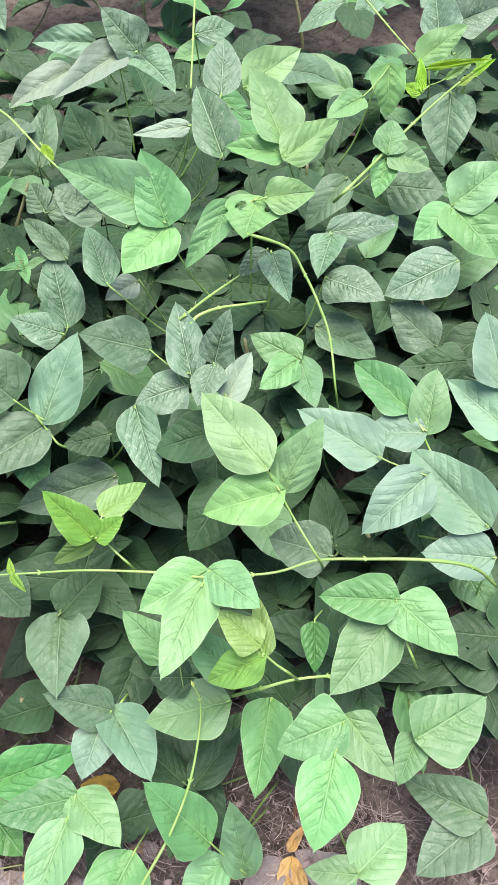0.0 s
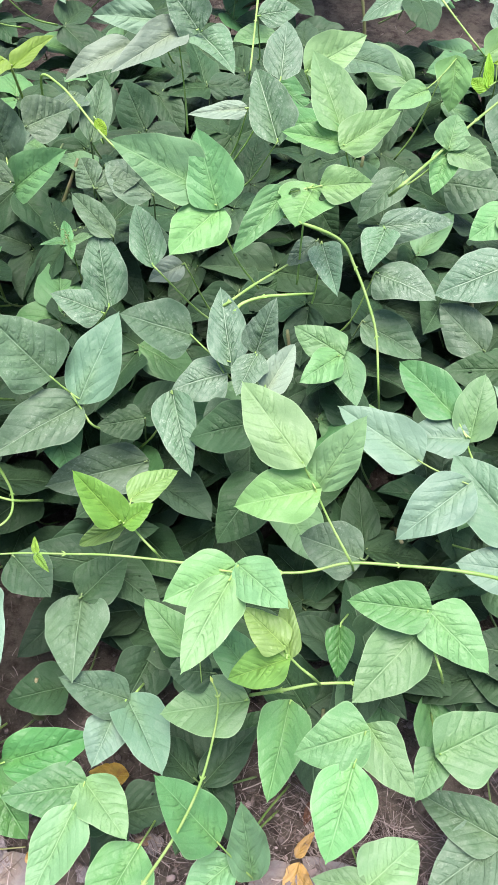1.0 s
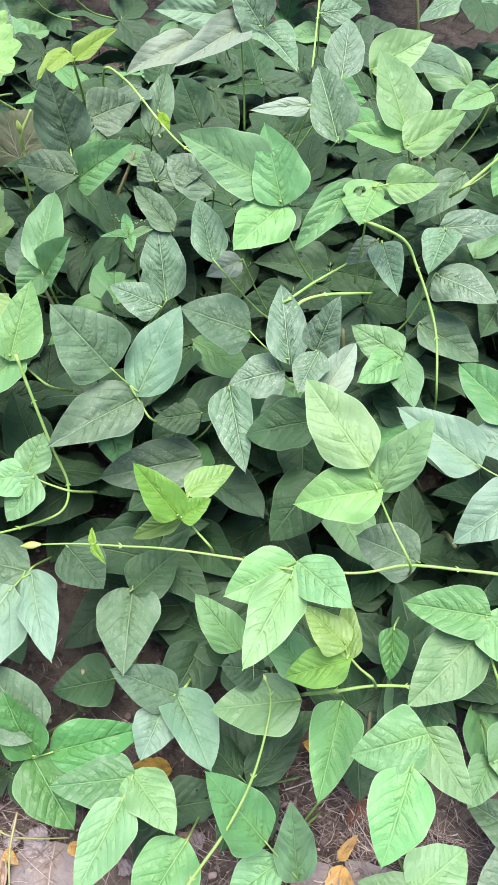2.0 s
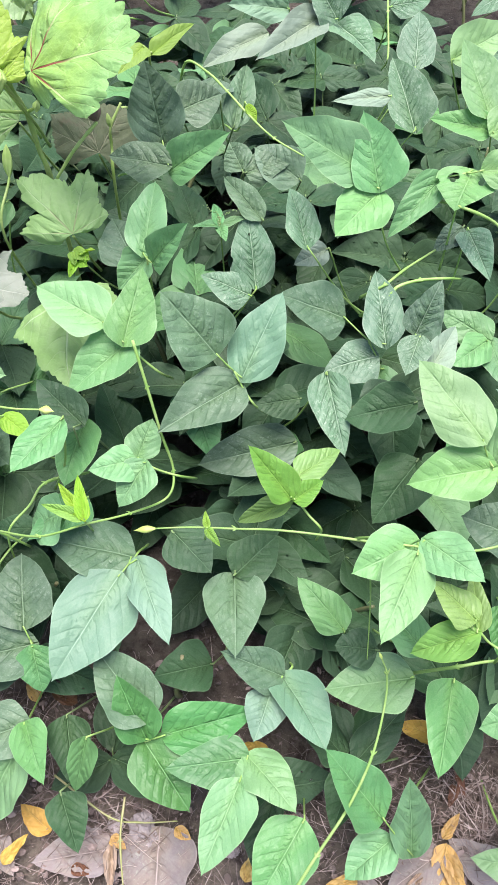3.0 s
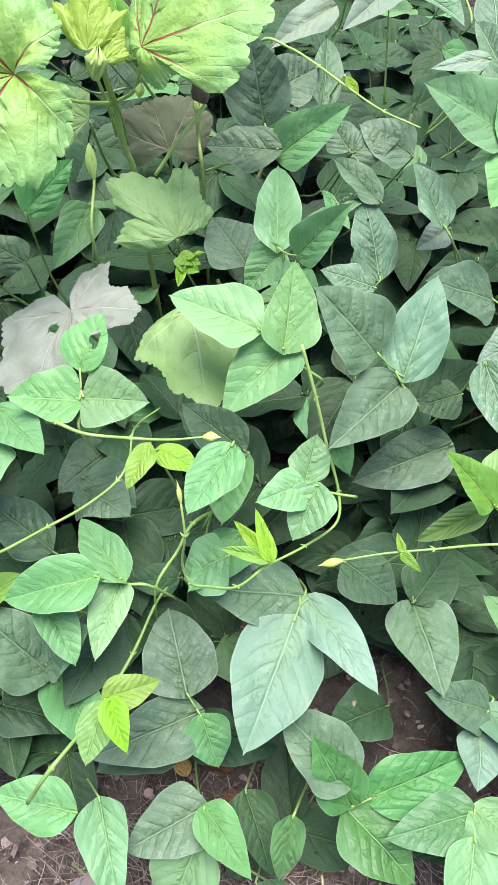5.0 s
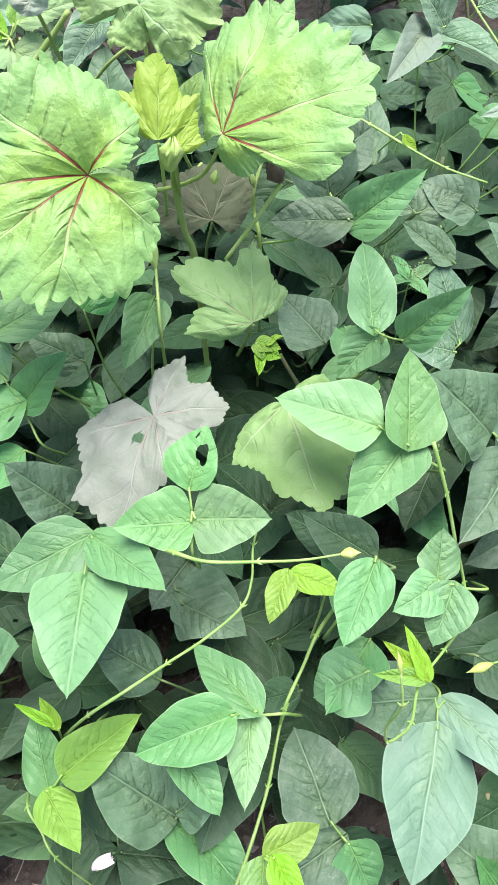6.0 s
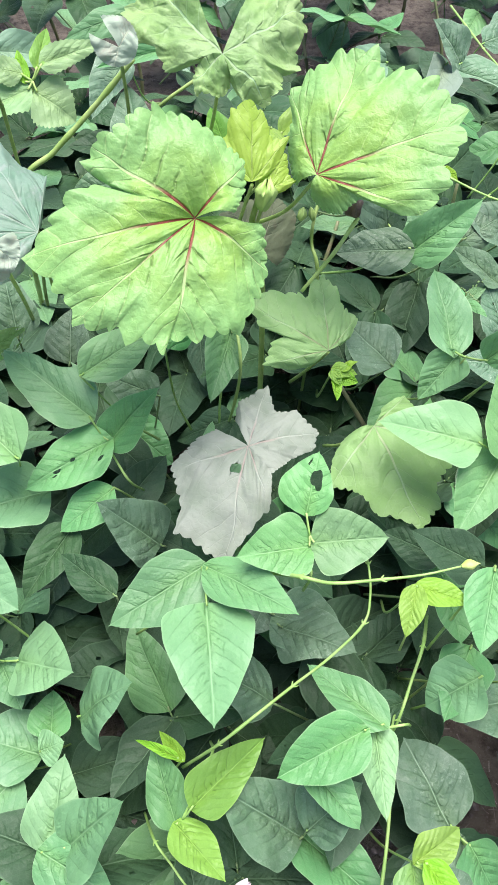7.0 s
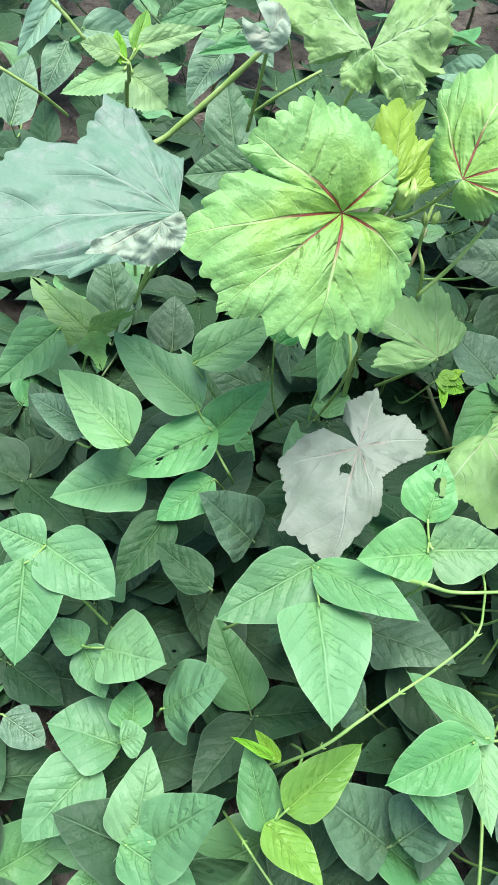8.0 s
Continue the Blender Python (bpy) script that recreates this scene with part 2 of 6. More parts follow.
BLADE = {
    "L": blade_material("fresh_leaf", (0.174, 0.366, 0.140), (0.44, 0.62, 0.35), 0.47, 0.04, 0.20, rough_patch=0.06, lines=0.26, crease=0.5, quilt=0.65, crease_shade=0.36),
    "M": blade_material("bright_leaf", (0.145, 0.330, 0.130), (0.42, 0.60, 0.33), 0.46, 0.03, 0.17, rough_patch=0.12, lines=0.26, quilt=0.7, crease_shade=0.44),
    "G": blade_material("green_leaf", (0.118, 0.286, 0.112), (0.32, 0.50, 0.27), 0.46, 0.04, 0.14, rough_patch=0.10, lines=0.30, quilt=0.75, crease_shade=0.48),
    "Q": blade_material("bluish_leaf", (0.140, 0.272, 0.172), (0.32, 0.46, 0.34), 0.50, 0.06, 0.07, lines=0.45, quilt=0.7, crease_shade=0.42),
    "T": blade_material("eaten_leaf", (0.14, 0.315, 0.115), (0.28, 0.48, 0.22), 0.42, 0.05, 0.18, lines=0.4, crease_shade=0.35),
    "H": blade_material("glossy_leaf", (0.072, 0.20, 0.064), (0.20, 0.42, 0.17), 0.44, 0.02, 0.08, lines=0.5, crease=0.4, quilt=0.9, crease_shade=0.48, gloss=0.4),
    # for the lower leaves: shade under the cover is put into this green
    "D": blade_material("old_leaf_shade_toned", (0.034, 0.078, 0.036), (0.15, 0.25, 0.14), 0.48, 0.03, 0.02, lines=0.45, crease=0.6, quilt=0.8, crease_shade=0.50, thin=0.3, gloss=0.18),
    "O": blade_material("grey_green_leaf", (0.069, 0.138, 0.073), (0.23, 0.34, 0.22), 0.50, 0.20, 0.03, lines=0.45, crease=0.6, quilt=0.9, crease_shade=0.55, thin=0.3, gloss=0.35),
    "P": blade_material("dusty_leaf", (0.076, 0.175, 0.092), (0.40, 0.50, 0.38), 0.54, 0.46, 0.06, lines=0.60, crease=0.9, quilt=0.7, crease_shade=0.78, rough_patch=0.25),
    "Y": blade_material("new_leaf", (0.18, 0.365, 0.085), (0.36, 0.54, 0.14), 0.40, 0.0, 0.26, lines=0.4, quilt=0.7, crease_shade=0.42, lateral=6.5),
    "E": blade_material("shoot_tip_leaf", (0.235, 0.455, 0.055), (0.42, 0.58, 0.13), 0.44, 0.0, 0.34, lines=0.3, quilt=0.6, crease_shade=0.10, lateral=6.5),
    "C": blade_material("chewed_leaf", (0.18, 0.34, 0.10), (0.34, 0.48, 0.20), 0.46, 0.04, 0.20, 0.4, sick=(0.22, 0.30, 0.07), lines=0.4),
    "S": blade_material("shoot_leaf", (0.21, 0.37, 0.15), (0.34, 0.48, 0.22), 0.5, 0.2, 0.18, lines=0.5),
    "U": blade_material("pale_underside", (0.19, 0.275, 0.195), (0.36, 0.42, 0.33), 0.6, 0.22, 0.10, lines=0.6, crease_shade=0.40),
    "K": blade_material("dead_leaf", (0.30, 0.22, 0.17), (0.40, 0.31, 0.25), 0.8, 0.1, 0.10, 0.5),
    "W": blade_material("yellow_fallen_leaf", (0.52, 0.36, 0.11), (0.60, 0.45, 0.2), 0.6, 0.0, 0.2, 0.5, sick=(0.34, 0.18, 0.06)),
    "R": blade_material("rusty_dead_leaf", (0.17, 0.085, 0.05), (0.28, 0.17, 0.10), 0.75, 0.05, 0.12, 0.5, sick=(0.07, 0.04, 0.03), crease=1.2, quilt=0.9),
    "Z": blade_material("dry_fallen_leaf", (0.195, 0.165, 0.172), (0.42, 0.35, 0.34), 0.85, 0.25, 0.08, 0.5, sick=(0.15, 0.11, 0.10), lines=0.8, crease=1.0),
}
BUD = stalk_material("pale_shoot_bud", (0.38, 0.50, 0.11), (0.50, 0.58, 0.20))
STALK = stalk_material("green_stalk", (0.22, 0.40, 0.09), (0.32, 0.48, 0.15))
OLDSTALK = stalk_material("woody_stalk", (0.16, 0.20, 0.08), (0.24, 0.22, 0.12))
OKRASTALK = stalk_material("okra_stalk", (0.27, 0.42, 0.10), (0.38, 0.50, 0.17))
OKRA = {
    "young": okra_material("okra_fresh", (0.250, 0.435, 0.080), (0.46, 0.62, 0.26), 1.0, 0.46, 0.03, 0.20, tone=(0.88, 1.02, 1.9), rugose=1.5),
    "mid": okra_material("okra_green", (0.285, 0.49, 0.17), (0.42, 0.60, 0.28), 0.35, 0.5, 0.12, 0.28),
    "dull": okra_material("okra_old", (0.215, 0.385, 0.12), (0.34, 0.50, 0.25), 0.2, 0.55, 0.12, 0.25),
    "silver": okra_material("okra_dusty", (0.165, 0.205, 0.15), (0.29, 0.33, 0.26), 0.35, 0.7, 0.28, 0.10, tone=(1.25, 1.15, 1.2), rugose=0.2),
    "pale": okra_material("okra_mildewed", (0.14, 0.27, 0.18), (0.26, 0.38, 0.29), 0.1, 0.55, 0.22, 0.2, (0.27, 0.31, 0.29), (0.8, 0.85, 0.9)),
    "brown": okra_material("okra_withered", (0.115, 0.14, 0.075), (0.26, 0.27, 0.17), 0.0, 0.8, 0.08, 0.15, (0.14, 0.12, 0.075)),
}
OKRA["curl"] = okra_material("okra_crumpled", (0.34, 0.44, 0.32), (0.46, 0.50, 0.34), 0.0, 0.6, 0.35, 0.15, (0.30, 0.27, 0.18))
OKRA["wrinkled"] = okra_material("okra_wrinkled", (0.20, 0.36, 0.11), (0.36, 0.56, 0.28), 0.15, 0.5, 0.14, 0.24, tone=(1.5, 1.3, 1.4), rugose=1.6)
OKRA["bud"] = okra_material("okra_bud_leaf", (0.32, 0.48, 0.07), (0.42, 0.56, 0.16), 0.0, 0.45, 0.0, 0.3)
SOIL = soil_material()
def scatter_material(name, tones):
    """Loose bits, each of its own tone."""
    g = Nodes(name)
    pick_one = g.put("NewGeometry").outputs["Random Per Island"]
    ramp = g.put("ValToRGB", Fac=pick_one)
    ramp.color_ramp.interpolation = "LINEAR"
    for k, tone in enumerate(tones):
        e = ramp.color_ramp.elements[k] if k < 2 else ramp.color_ramp.elements.new(1.0)
        e.position, e.color = k / (len(tones) - 1), (*tone, 1)
    n = g.noise(g.put("TexCoord").outputs["Object"], 90.0, 4.0)
    col = g.mix(g.ramp(n, 0.4, 0.7, 0.0, 0.5), ramp.outputs[0], tuple(c * 0.5 for c in tones[0]))
    return g.done(g.put("BsdfPrincipled", Base_Color=col, Roughness=0.75).outputs[0])


STRAW = scatter_material("dry_straw", ((0.12, 0.085, 0.07), (0.24, 0.18, 0.15), (0.40, 0.33, 0.30), (0.17, 0.12, 0.10), (0.56, 0.48, 0.44), (0.14, 0.10, 0.085)))
CLOD = stalk_material("grey_clod", (0.36, 0.32, 0.32), (0.20, 0.17, 0.165))
CHAFF = scatter_material("leaf_chaff", ((0.10, 0.075, 0.065), (0.22, 0.17, 0.155), (0.34, 0.27, 0.25), (0.15, 0.10, 0.08)))
DULLSTALK = stalk_material("dull_runner", (0.25, 0.28, 0.10), (0.33, 0.30, 0.16))
DARKSTALK = stalk_material("shaded_stalk", (0.14, 0.25, 0.08), (0.20, 0.27, 0.12))
WITHERED = stalk_material("withered_flower", (0.10, 0.07, 0.05), (0.20, 0.14, 0.10))
PETAL = stalk_material("bean_petal", (0.50, 0.41, 0.45), (0.58, 0.52, 0.54))
CRUMB = stalk_material("soil_crumb", (0.15, 0.12, 0.11), (0.08, 0.06, 0.055))

# ---- shapes ----
def mesh_of(name, verts, faces, material, uvs=None, smooth=True, rim=None):
    me = bpy.data.meshes.new(name)
    me.from_pydata(verts, [], faces)
    if uvs is not None:
        layer = me.uv_layers.new(name="UVMap")
        idx = np.empty(len(me.loops), dtype=np.int32)
        me.loops.foreach_get("vertex_index", idx)
        layer.data.foreach_set("uv", np.asarray(uvs, dtype=np.float32)[idx].ravel())
    if rim is not None:
        me.attributes.new("rim", "FLOAT", "POINT").data.foreach_set("value", rim)
    me.polygons.foreach_set("use_smooth", [smooth] * len(me.polygons))
    me.materials.append(material)
    me.update()
    return me


PROFILES = (
    ((0, .012, .03, .07, .14, .24, .36, .50, .60, .70, .80, .90, .95, 1), (.01, .17, .38, .67, .90, 1, .97, .86, .74, .60, .42, .22, .12, 0)),
    ((0, .012, .03, .07, .13, .22, .34, .48, .60, .70, .80, .90, .95, 1), (.01, .19, .44, .76, .95, 1, .95, .83, .70, .57, .41, .23, .12, 0)),
    ((0, .012, .03, .07, .13, .21, .33, .46, .58, .70, .80, .90, .95, 1), (.01, .19, .45, .77, .96, 1, .94, .82, .69, .53, .38, .20, .10, 0)),
    ((0, .012, .03, .07, .15, .28, .40, .52, .62, .72, .82, .91, .96, 1), (.01, .14, .33, .62, .88, 1, .97, .88, .75, .59, .40, .21, .10, 0)),
    ((0, .012, .03, .07, .14, .25, .38, .50, .62, .74, .84, .92, .96, 1), (.01, .16, .38, .68, .92, 1, .98, .91, .80, .63, .44, .25, .13, 0)),
)


def bite(u, v, hu, hv, hr):
    """How far a place on a leaf is from the middle of a ragged hole; under 1 is inside."""
    du, dv = (u - hu) / hr, (v - hv) / (hr * 1.5)
    w = math.atan2(dv, du)
    return math.hypot(du, dv) / (1 + 0.45 * noise.noise((math.cos(w) * 1.3 + hu * 9, math.sin(w) * 1.3 + hv * 9, hr * 50)))


def leaflet_mesh(kind, seed, teeth=0, holes=(), nu=32, nv=8):
    """One leaflet, 1 long and 1 wide, base at the origin, tip along +y."""
    rng = random.Random(seed)
    px, py = PROFILES[seed % len(PROFILES)]
    fold, droop, curl = rng.uniform(0.06, 0.46), rng.uniform(0.0, 0.26), rng.uniform(0.04, 0.32)
    pucker, twist, skew = rng.uniform(0.001, 0.005), rng.uniform(-0.22, 0.22), rng.uniform(-0.16, 0.16)
    sway, wob = rng.uniform(-0.06, 0.06), rng.uniform(0, 6.28)
    if kind in "YEKR":
        fold, curl = fold + 0.15, curl + 0.12
    verts, uvs, faces, vid, rim = [], [], [], {}, []
    for i in range(nu + 1):
        u = i / nu
        half = sum(float(np.interp(min(1, max(0, u + d)), px, py)) * w for d, w in ((-0.05, 0.12), (-0.025, 0.22), (0, 0.32), (0.025, 0.22), (0.05, 0.12))) * 0.5 * min(1, (1 - u) * 14 + 0.02) * min(1, u * 40 + 0.02)
        for j in range(-nv, nv + 1):
            v = j / nv
            side = 1 + skew * (1 if v > 0 else -1) * (1 - u)
            edge = 1 + 0.020 * math.sin(u * 19 + wob + 2 * (v > 0)) * (abs(v) > 0.9)
            if teeth:
                edge += 0.20 * (abs((u * teeth) % 1 - 0.5) - 0.25) * (abs(v) > 0.95)
            x = v * half * side * edge + sway * math.sin(u * 3.0)
            y = u - 0.06 * abs(v) ** 1.6 * (1 - u) ** 6 + 0.03 * abs(v) * u * (1 - u)
            a = abs(x - sway * math.sin(u * 3.0)) * 2
            q = (u + (0.07 if x > 0 else 0) - (0.47 - 0.12 * u) * a ** 1.3) * 5.4 - 0.5
            z = fold * a * 0.5 - curl * a * a * 0.5 - droop * u * u + twist * (x * u) \
                + pucker * math.cos(q * 2 * math.pi) * (-1) * min(1, a * 5) * math.exp(-a * 1.9) * (1 - u * 0.6) \
                + 0.040 * noise.noise((x * 3 + seed * 7.1, y * 3, seed)) + 0.007 * noise.noise((x * 8 + seed, y * 8, 3.3)) \
                + 0.050 * a ** 2 * math.sin(u * 9 + wob)
            for hu, hv, hr in holes:
                d = bite(u, v, hu, hv, hr)
                if 1e-6 < d < 1:
                    x, y = x + (v - hv) * (1 / d - 1) * half, y + (u - hu) * (1 / d - 1)
            vid[i, j] = len(verts)
            verts.append((x, y, z))
            uvs.append((x + 0.5, u))
            rim.append(abs(v))
    # the blade arches between its foot and its tip
    tip = verts[vid[nu, 0]][2]
    rest = sum(z - tip * w[1] for (_, _, z), w in zip(verts, uvs)) / len(verts) * 0.8
    verts = [(x, y, z - tip * w[1] - rest) for (x, y, z), w in zip(verts, uvs)]
    for i in range(nu):
        for j in range(-nv, nv):
            if any(all(bite(p / nu, q / nv, hu, hv, hr) < 1 for p in (i, i + 1) for q in (j, j + 1)) for hu, hv, hr in holes):
                continue
            faces.append((vid[i, j], vid[i, j + 1], vid[i + 1, j + 1], vid[i + 1, j]))
    return mesh_of("leaflet", verts, faces, BLADE[kind], uvs, rim=rim)


LEAFLETS = {}
for code in "LMGHODPQYESU":
    count = {"L": 8, "M": 10, "G": 10, "D": 10, "O": 10, "P": 8, "Q": 8}.get(code, 4)
    LEAFLETS[code] = [leaflet_mesh(code, s + 5 * n, teeth=13 if code == "S" else 0, nu=78 if code == "S" else 32)
                      for n, s in enumerate(range(count))]
bites = random.Random(31)
for code in "PD":
    for s in (2, 7, 14):
        gaps = tuple((bites.uniform(0.25, 0.85), bites.uniform(-0.8, 0.8), bites.uniform(0.022, 0.04)) for k in range(3)) + ((bites.uniform(0.3, 0.75), bites.choice((-1, 1)), 0.07),)
        LEAFLETS[code].append(leaflet_mesh(code, s, holes=gaps, nu=56, nv=18))
LEAFLETS["T"] = [leaflet_mesh("T", 3, holes=((0.55, 0.32, 0.17), (0.80, -0.35, 0.06), (0.62, 0.42, 0.06)), nu=70, nv=24)]
LEAFLETS["X"] = [leaflet_mesh("L", 8, holes=((0.30, 0.40, 0.12), (0.22, -0.55, 0.09), (0.50, 0.95, 0.09)), nu=70, nv=24)]
LEAFLETS["V"] = [leaflet_mesh("M", 5, holes=((0.42, 0.12, 0.035), (0.62, 0.05, 0.045), (0.66, -0.12, 0.03), (0.16, -0.5, 0.04)), nu=90, nv=30)]
LEAFLETS["C"] = [leaflet_mesh("C", 4, holes=((0.35, 0.9, 0.24), (0.75, 0.55, 0.22), (0.9, -0.6, 0.12)), nu=70, nv=24), leaflet_mesh("C", 11, holes=((0.85, 0.8, 0.10),), nu=60, nv=20), leaflet_mesh("C", 7, holes=((0.55, -0.9, 0.16), (0.95, 0.3, 0.14), (0.7, 0.9, 0.12)), nu=70, nv=24)]
LEAFLETS["A"] = [leaflet_mesh("O", 12, holes=((0.55, 0.55, 0.05), (0.70, -0.4, 0.06), (0.35, -0.6, 0.04), (0.8, 0.3, 0.05), (0.45, 1.0, 0.09), (0.95, -0.2, 0.10)), nu=90, nv=30)]
LEAFLETS["J"] = [leaflet_mesh("Y", 6)]
LEAFLETS["N"] = [leaflet_mesh("M", 9, holes=((0.60, 0.85, 0.17), (0.76, 0.9, 0.17), (0.93, 0.75, 0.15)), nu=70, nv=24)]


def smooth_path(points, steps=6):
    p = [Vector(q) for q in points]
    if len(p) < 3:
        return [p[0].lerp(p[-1], k / steps) for k in range(steps + 1)]
    p = [p[0] * 2 - p[1]] + p + [p[-1] * 2 - p[-2]]
    out = []
    for a, b, c, d in zip(p, p[1:], p[2:], p[3:]):
        for k in range(steps):
            t = k / steps
            out.append(0.5 * (2 * b + (c - a) * t + (2 * a - 5 * b + 4 * c - d) * t * t + (3 * b - a - 3 * c + d) * t ** 3))
    return out + [p[-2]]


def tube_shape(points, r0, r1, sides=7, steps=6, knots=(), bumpy=0.06):
    """A tapered round stalk along points; knots are swollen places along it, from 0 to 1."""
    path = smooth_path(points, steps)
    verts, faces, n = [], [], len(path)
    for k, p in enumerate(path):
        d = (path[min(k + 1, n - 1)] - path[max(k - 1, 0)]).normalized()
        a = d.cross(Vector((0.31, 0.2, 0.93))).normalized()
        b = d.cross(a)
        t = k / (n - 1)
        r = r0 + (r1 - r0) * t
        r *= 1 + bumpy * noise.noise(p * 120) + sum(0.2 * math.exp(-((t - q) * n / 1.3) ** 2) for q in knots)
        for s in range(sides):
            w = 2 * math.pi * s / sides
            verts.append(p + a * (math.cos(w) * r) + b * (math.sin(w) * r))
    for k in range(n - 1):
        for s in range(sides):
            e = (s + 1) % sides
            faces.append((k * sides + s, k * sides + e, (k + 1) * sides + e, (k + 1) * sides + s))
    faces += [tuple(range(sides))[::-1], tuple(range((n - 1) * sides, n * sides))]
    return [tuple(v) for v in verts], faces


def tube(name, points, r0, r1, material, sides=7, steps=6, knots=()):
    verts, faces = tube_shape(points, r0, r1, sides, steps, knots)
    return mesh_of(name, verts, faces, material)


def part(name, me, parent, m, label=""):
    """A mesh under a thing or part; m is its pose in the parent's space."""
    ob = new(name, me)
    ob.parent = parent
    ob.matrix_basis = m
    return tagged(ob, label)


def blade_pose(at, yaw, pitch, roll, length, width):
    turn = Matrix.Rotation(radians(yaw), 4, "Z") @ Matrix.Rotation(radians(pitch), 4, "X") @ Matrix.Rotation(radians(roll), 4, "Y")
    return Matrix.Translation(at) @ turn @ Matrix.Diagonal((width, length, (width + length) / 2, 1))


KIND_LABEL = {"U": "pale greyish leaflet showing its underside", "P": "dusty pale green leaflet", "Y": "small yellow-green new leaflet", "E": "tiny bright yellow leaflet at the shoot tip", "C": "yellowing leaflet chewed away by insects", "D": "old green leaflet with shade put into its colour", "O": "dull grey-green old leaflet"}
pick = random.Random(11)


def stalked_leaf(thing, base, joint, foot, leaflets, r=0.0012, material=None, name="leaf_stalk", via=None):
    """A leaf: a stalk from foot to joint, and its leaflets as sub-parts."""
    j, f, b = Vector(joint), Vector(foot), Vector(base)
    bend = (j + f) / 2 + Vector((pick.uniform(-.006, .006), pick.uniform(-.006, .006), -0.12 * (j - f).length))
    way = [f - j, Vector(via) - j, (Vector(via) - j) * 0.5 + Vector((0, 0, -0.004))] if via else [f - j, bend - j]
    verts, faces = tube_shape(way + [Vector((0, 0, 0))], r * 1.25, r * 0.85, 6, 5)
    for leaflet in leaflets:
        end = Vector(leaflet[1]) - j
        if 0.003 < end.length < 0.06:
            more, skin = tube_shape([Vector((0, 0, 0)), end * 0.5 - Vector((0, 0, 0.001)), end], r * 0.85, r * 0.75, 5, 2)
            faces += [tuple(q + len(verts) for q in face) for face in skin]
            verts += more
    me = mesh_of(name, verts, faces, material or STALK)
    stalk = part(name, me, thing, Matrix.Translation(j - b))
    for kind, at, yaw, pitch, roll, length, width in leaflets:
        shapes = LEAFLETS[kind]
        me = shapes[pick.randrange(len(shapes))]
        part("leaflet", me, stalk, Matrix.Translation(-j) @ blade_pose(at, yaw, pitch, roll, length, width), KIND_LABEL.get(kind, ""))
    return stalk


# ---- ground ----
def ground():
    n, reach = 250, 60.0
    k = np.linspace(-1, 1, n)
    ax = np.sign(k) * (1.6 * np.abs(k) + (reach - 1.6) * np.abs(k) ** 9)
    verts, faces = [], []
    for gy in ax:
        for gx in ax:
            x, y = gx - 0.3, gy + 0.55
            near = max(0.0, 1 - max(abs(gx), abs(gy)) / 2.2)
            z = -0.012 + near * (0.014 * noise.noise((x * 3, y * 3, 0)) + 0.010 * noise.noise((x * 11, y * 11, 4)) + 0.006 * noise.noise((x * 34, y * 34, 8)))
            z += 0.035 * math.exp(-((y - 0.75) / 0.35) ** 2) * min(1, near * 3)
            verts.append((x, y, z))
    for r in range(n - 1):
        for c in range(n - 1):
            i = r * n + c
            faces.append((i, i + 1, i + n + 1, i + n))
    ob = new("ground", mesh_of("ground", verts, faces, SOIL))
    return tagged(ob, "dry grey-brown garden soil littered with dead leaves", "soil", kind="structure")


ground()

# ---- bean plants ----
FEET = [(-1.05,.62),(-.93,.40),(-.80,.72),(-.72,.42),(-.62,.22),(-.55,.60),(-.44,.30),(-.36,.62),(-.27,.20),(-.22,.46),(-.16,.90),(-.08,.28),(.0,.62),(.08,.18),(.1,.92),(.14,.42),(.26,.72),(.28,.26),(-.36,.86),(.30,1.1),(-1.1,1.5),(-.8,1.45),(-.5,1.5),(-.2,1.42),(.1,1.5),(.4,1.45),(-1.0,1.85),(-.6,1.8),(-.25,1.85),(.15,1.8),(.5,1.85),(-1.1,2.15),(-.4,2.2),(.3,2.15)]
PLANTS = []


def bean_plant(x, y, height):
    root = new("bean_plant")
    root.location = (x, y, 0)
    rng = random.Random(int(x * 1000 + y * 7000))
    top = (rng.uniform(-.05, .05), rng.uniform(-.05, .05), height)
    me = tube("main_stem", [(0, 0, -0.02), (rng.uniform(-.02, .02), rng.uniform(-.02, .02), height * 0.5), top], 0.0042, 0.0022, OLDSTALK, 8, 8, knots=(0.3, 0.55, 0.8))
    part("main_stem", me, root, Matrix())
    return tagged(root, "leafy climbing bean plant with three-part leaves in soil", "bean plant", "bean plants in the row")


def canopy(x, y):
    """The height of the leaf cover."""
    z = float(np.interp(y, (-0.1, 0.1, 0.2, 0.3, 0.4, 0.5, 0.7, 0.9, 1.3, 2.5), (0.03, 0.12, 0.18, 0.24, 0.28, 0.31, 0.36, 0.36, 0.33, 0.30)))
    return z * float(np.interp(x, (-1.1, -0.9, -0.7, -0.5, 0.2, 0.4), (0.7, 0.72, 0.88, 1.0, 1.0, 0.9)))


for fx, fy in FEET:
    PLANTS.append(bean_plant(fx, fy, max(0.08, canopy(fx, fy) - 0.10)))


def sprig(plant, joint, foot, leaflets, material=None, via=None):
    fx, fy = FEET[plant]
    stalked_leaf(PLANTS[plant], (fx, fy, 0), joint, foot, leaflets, material=material, via=via)


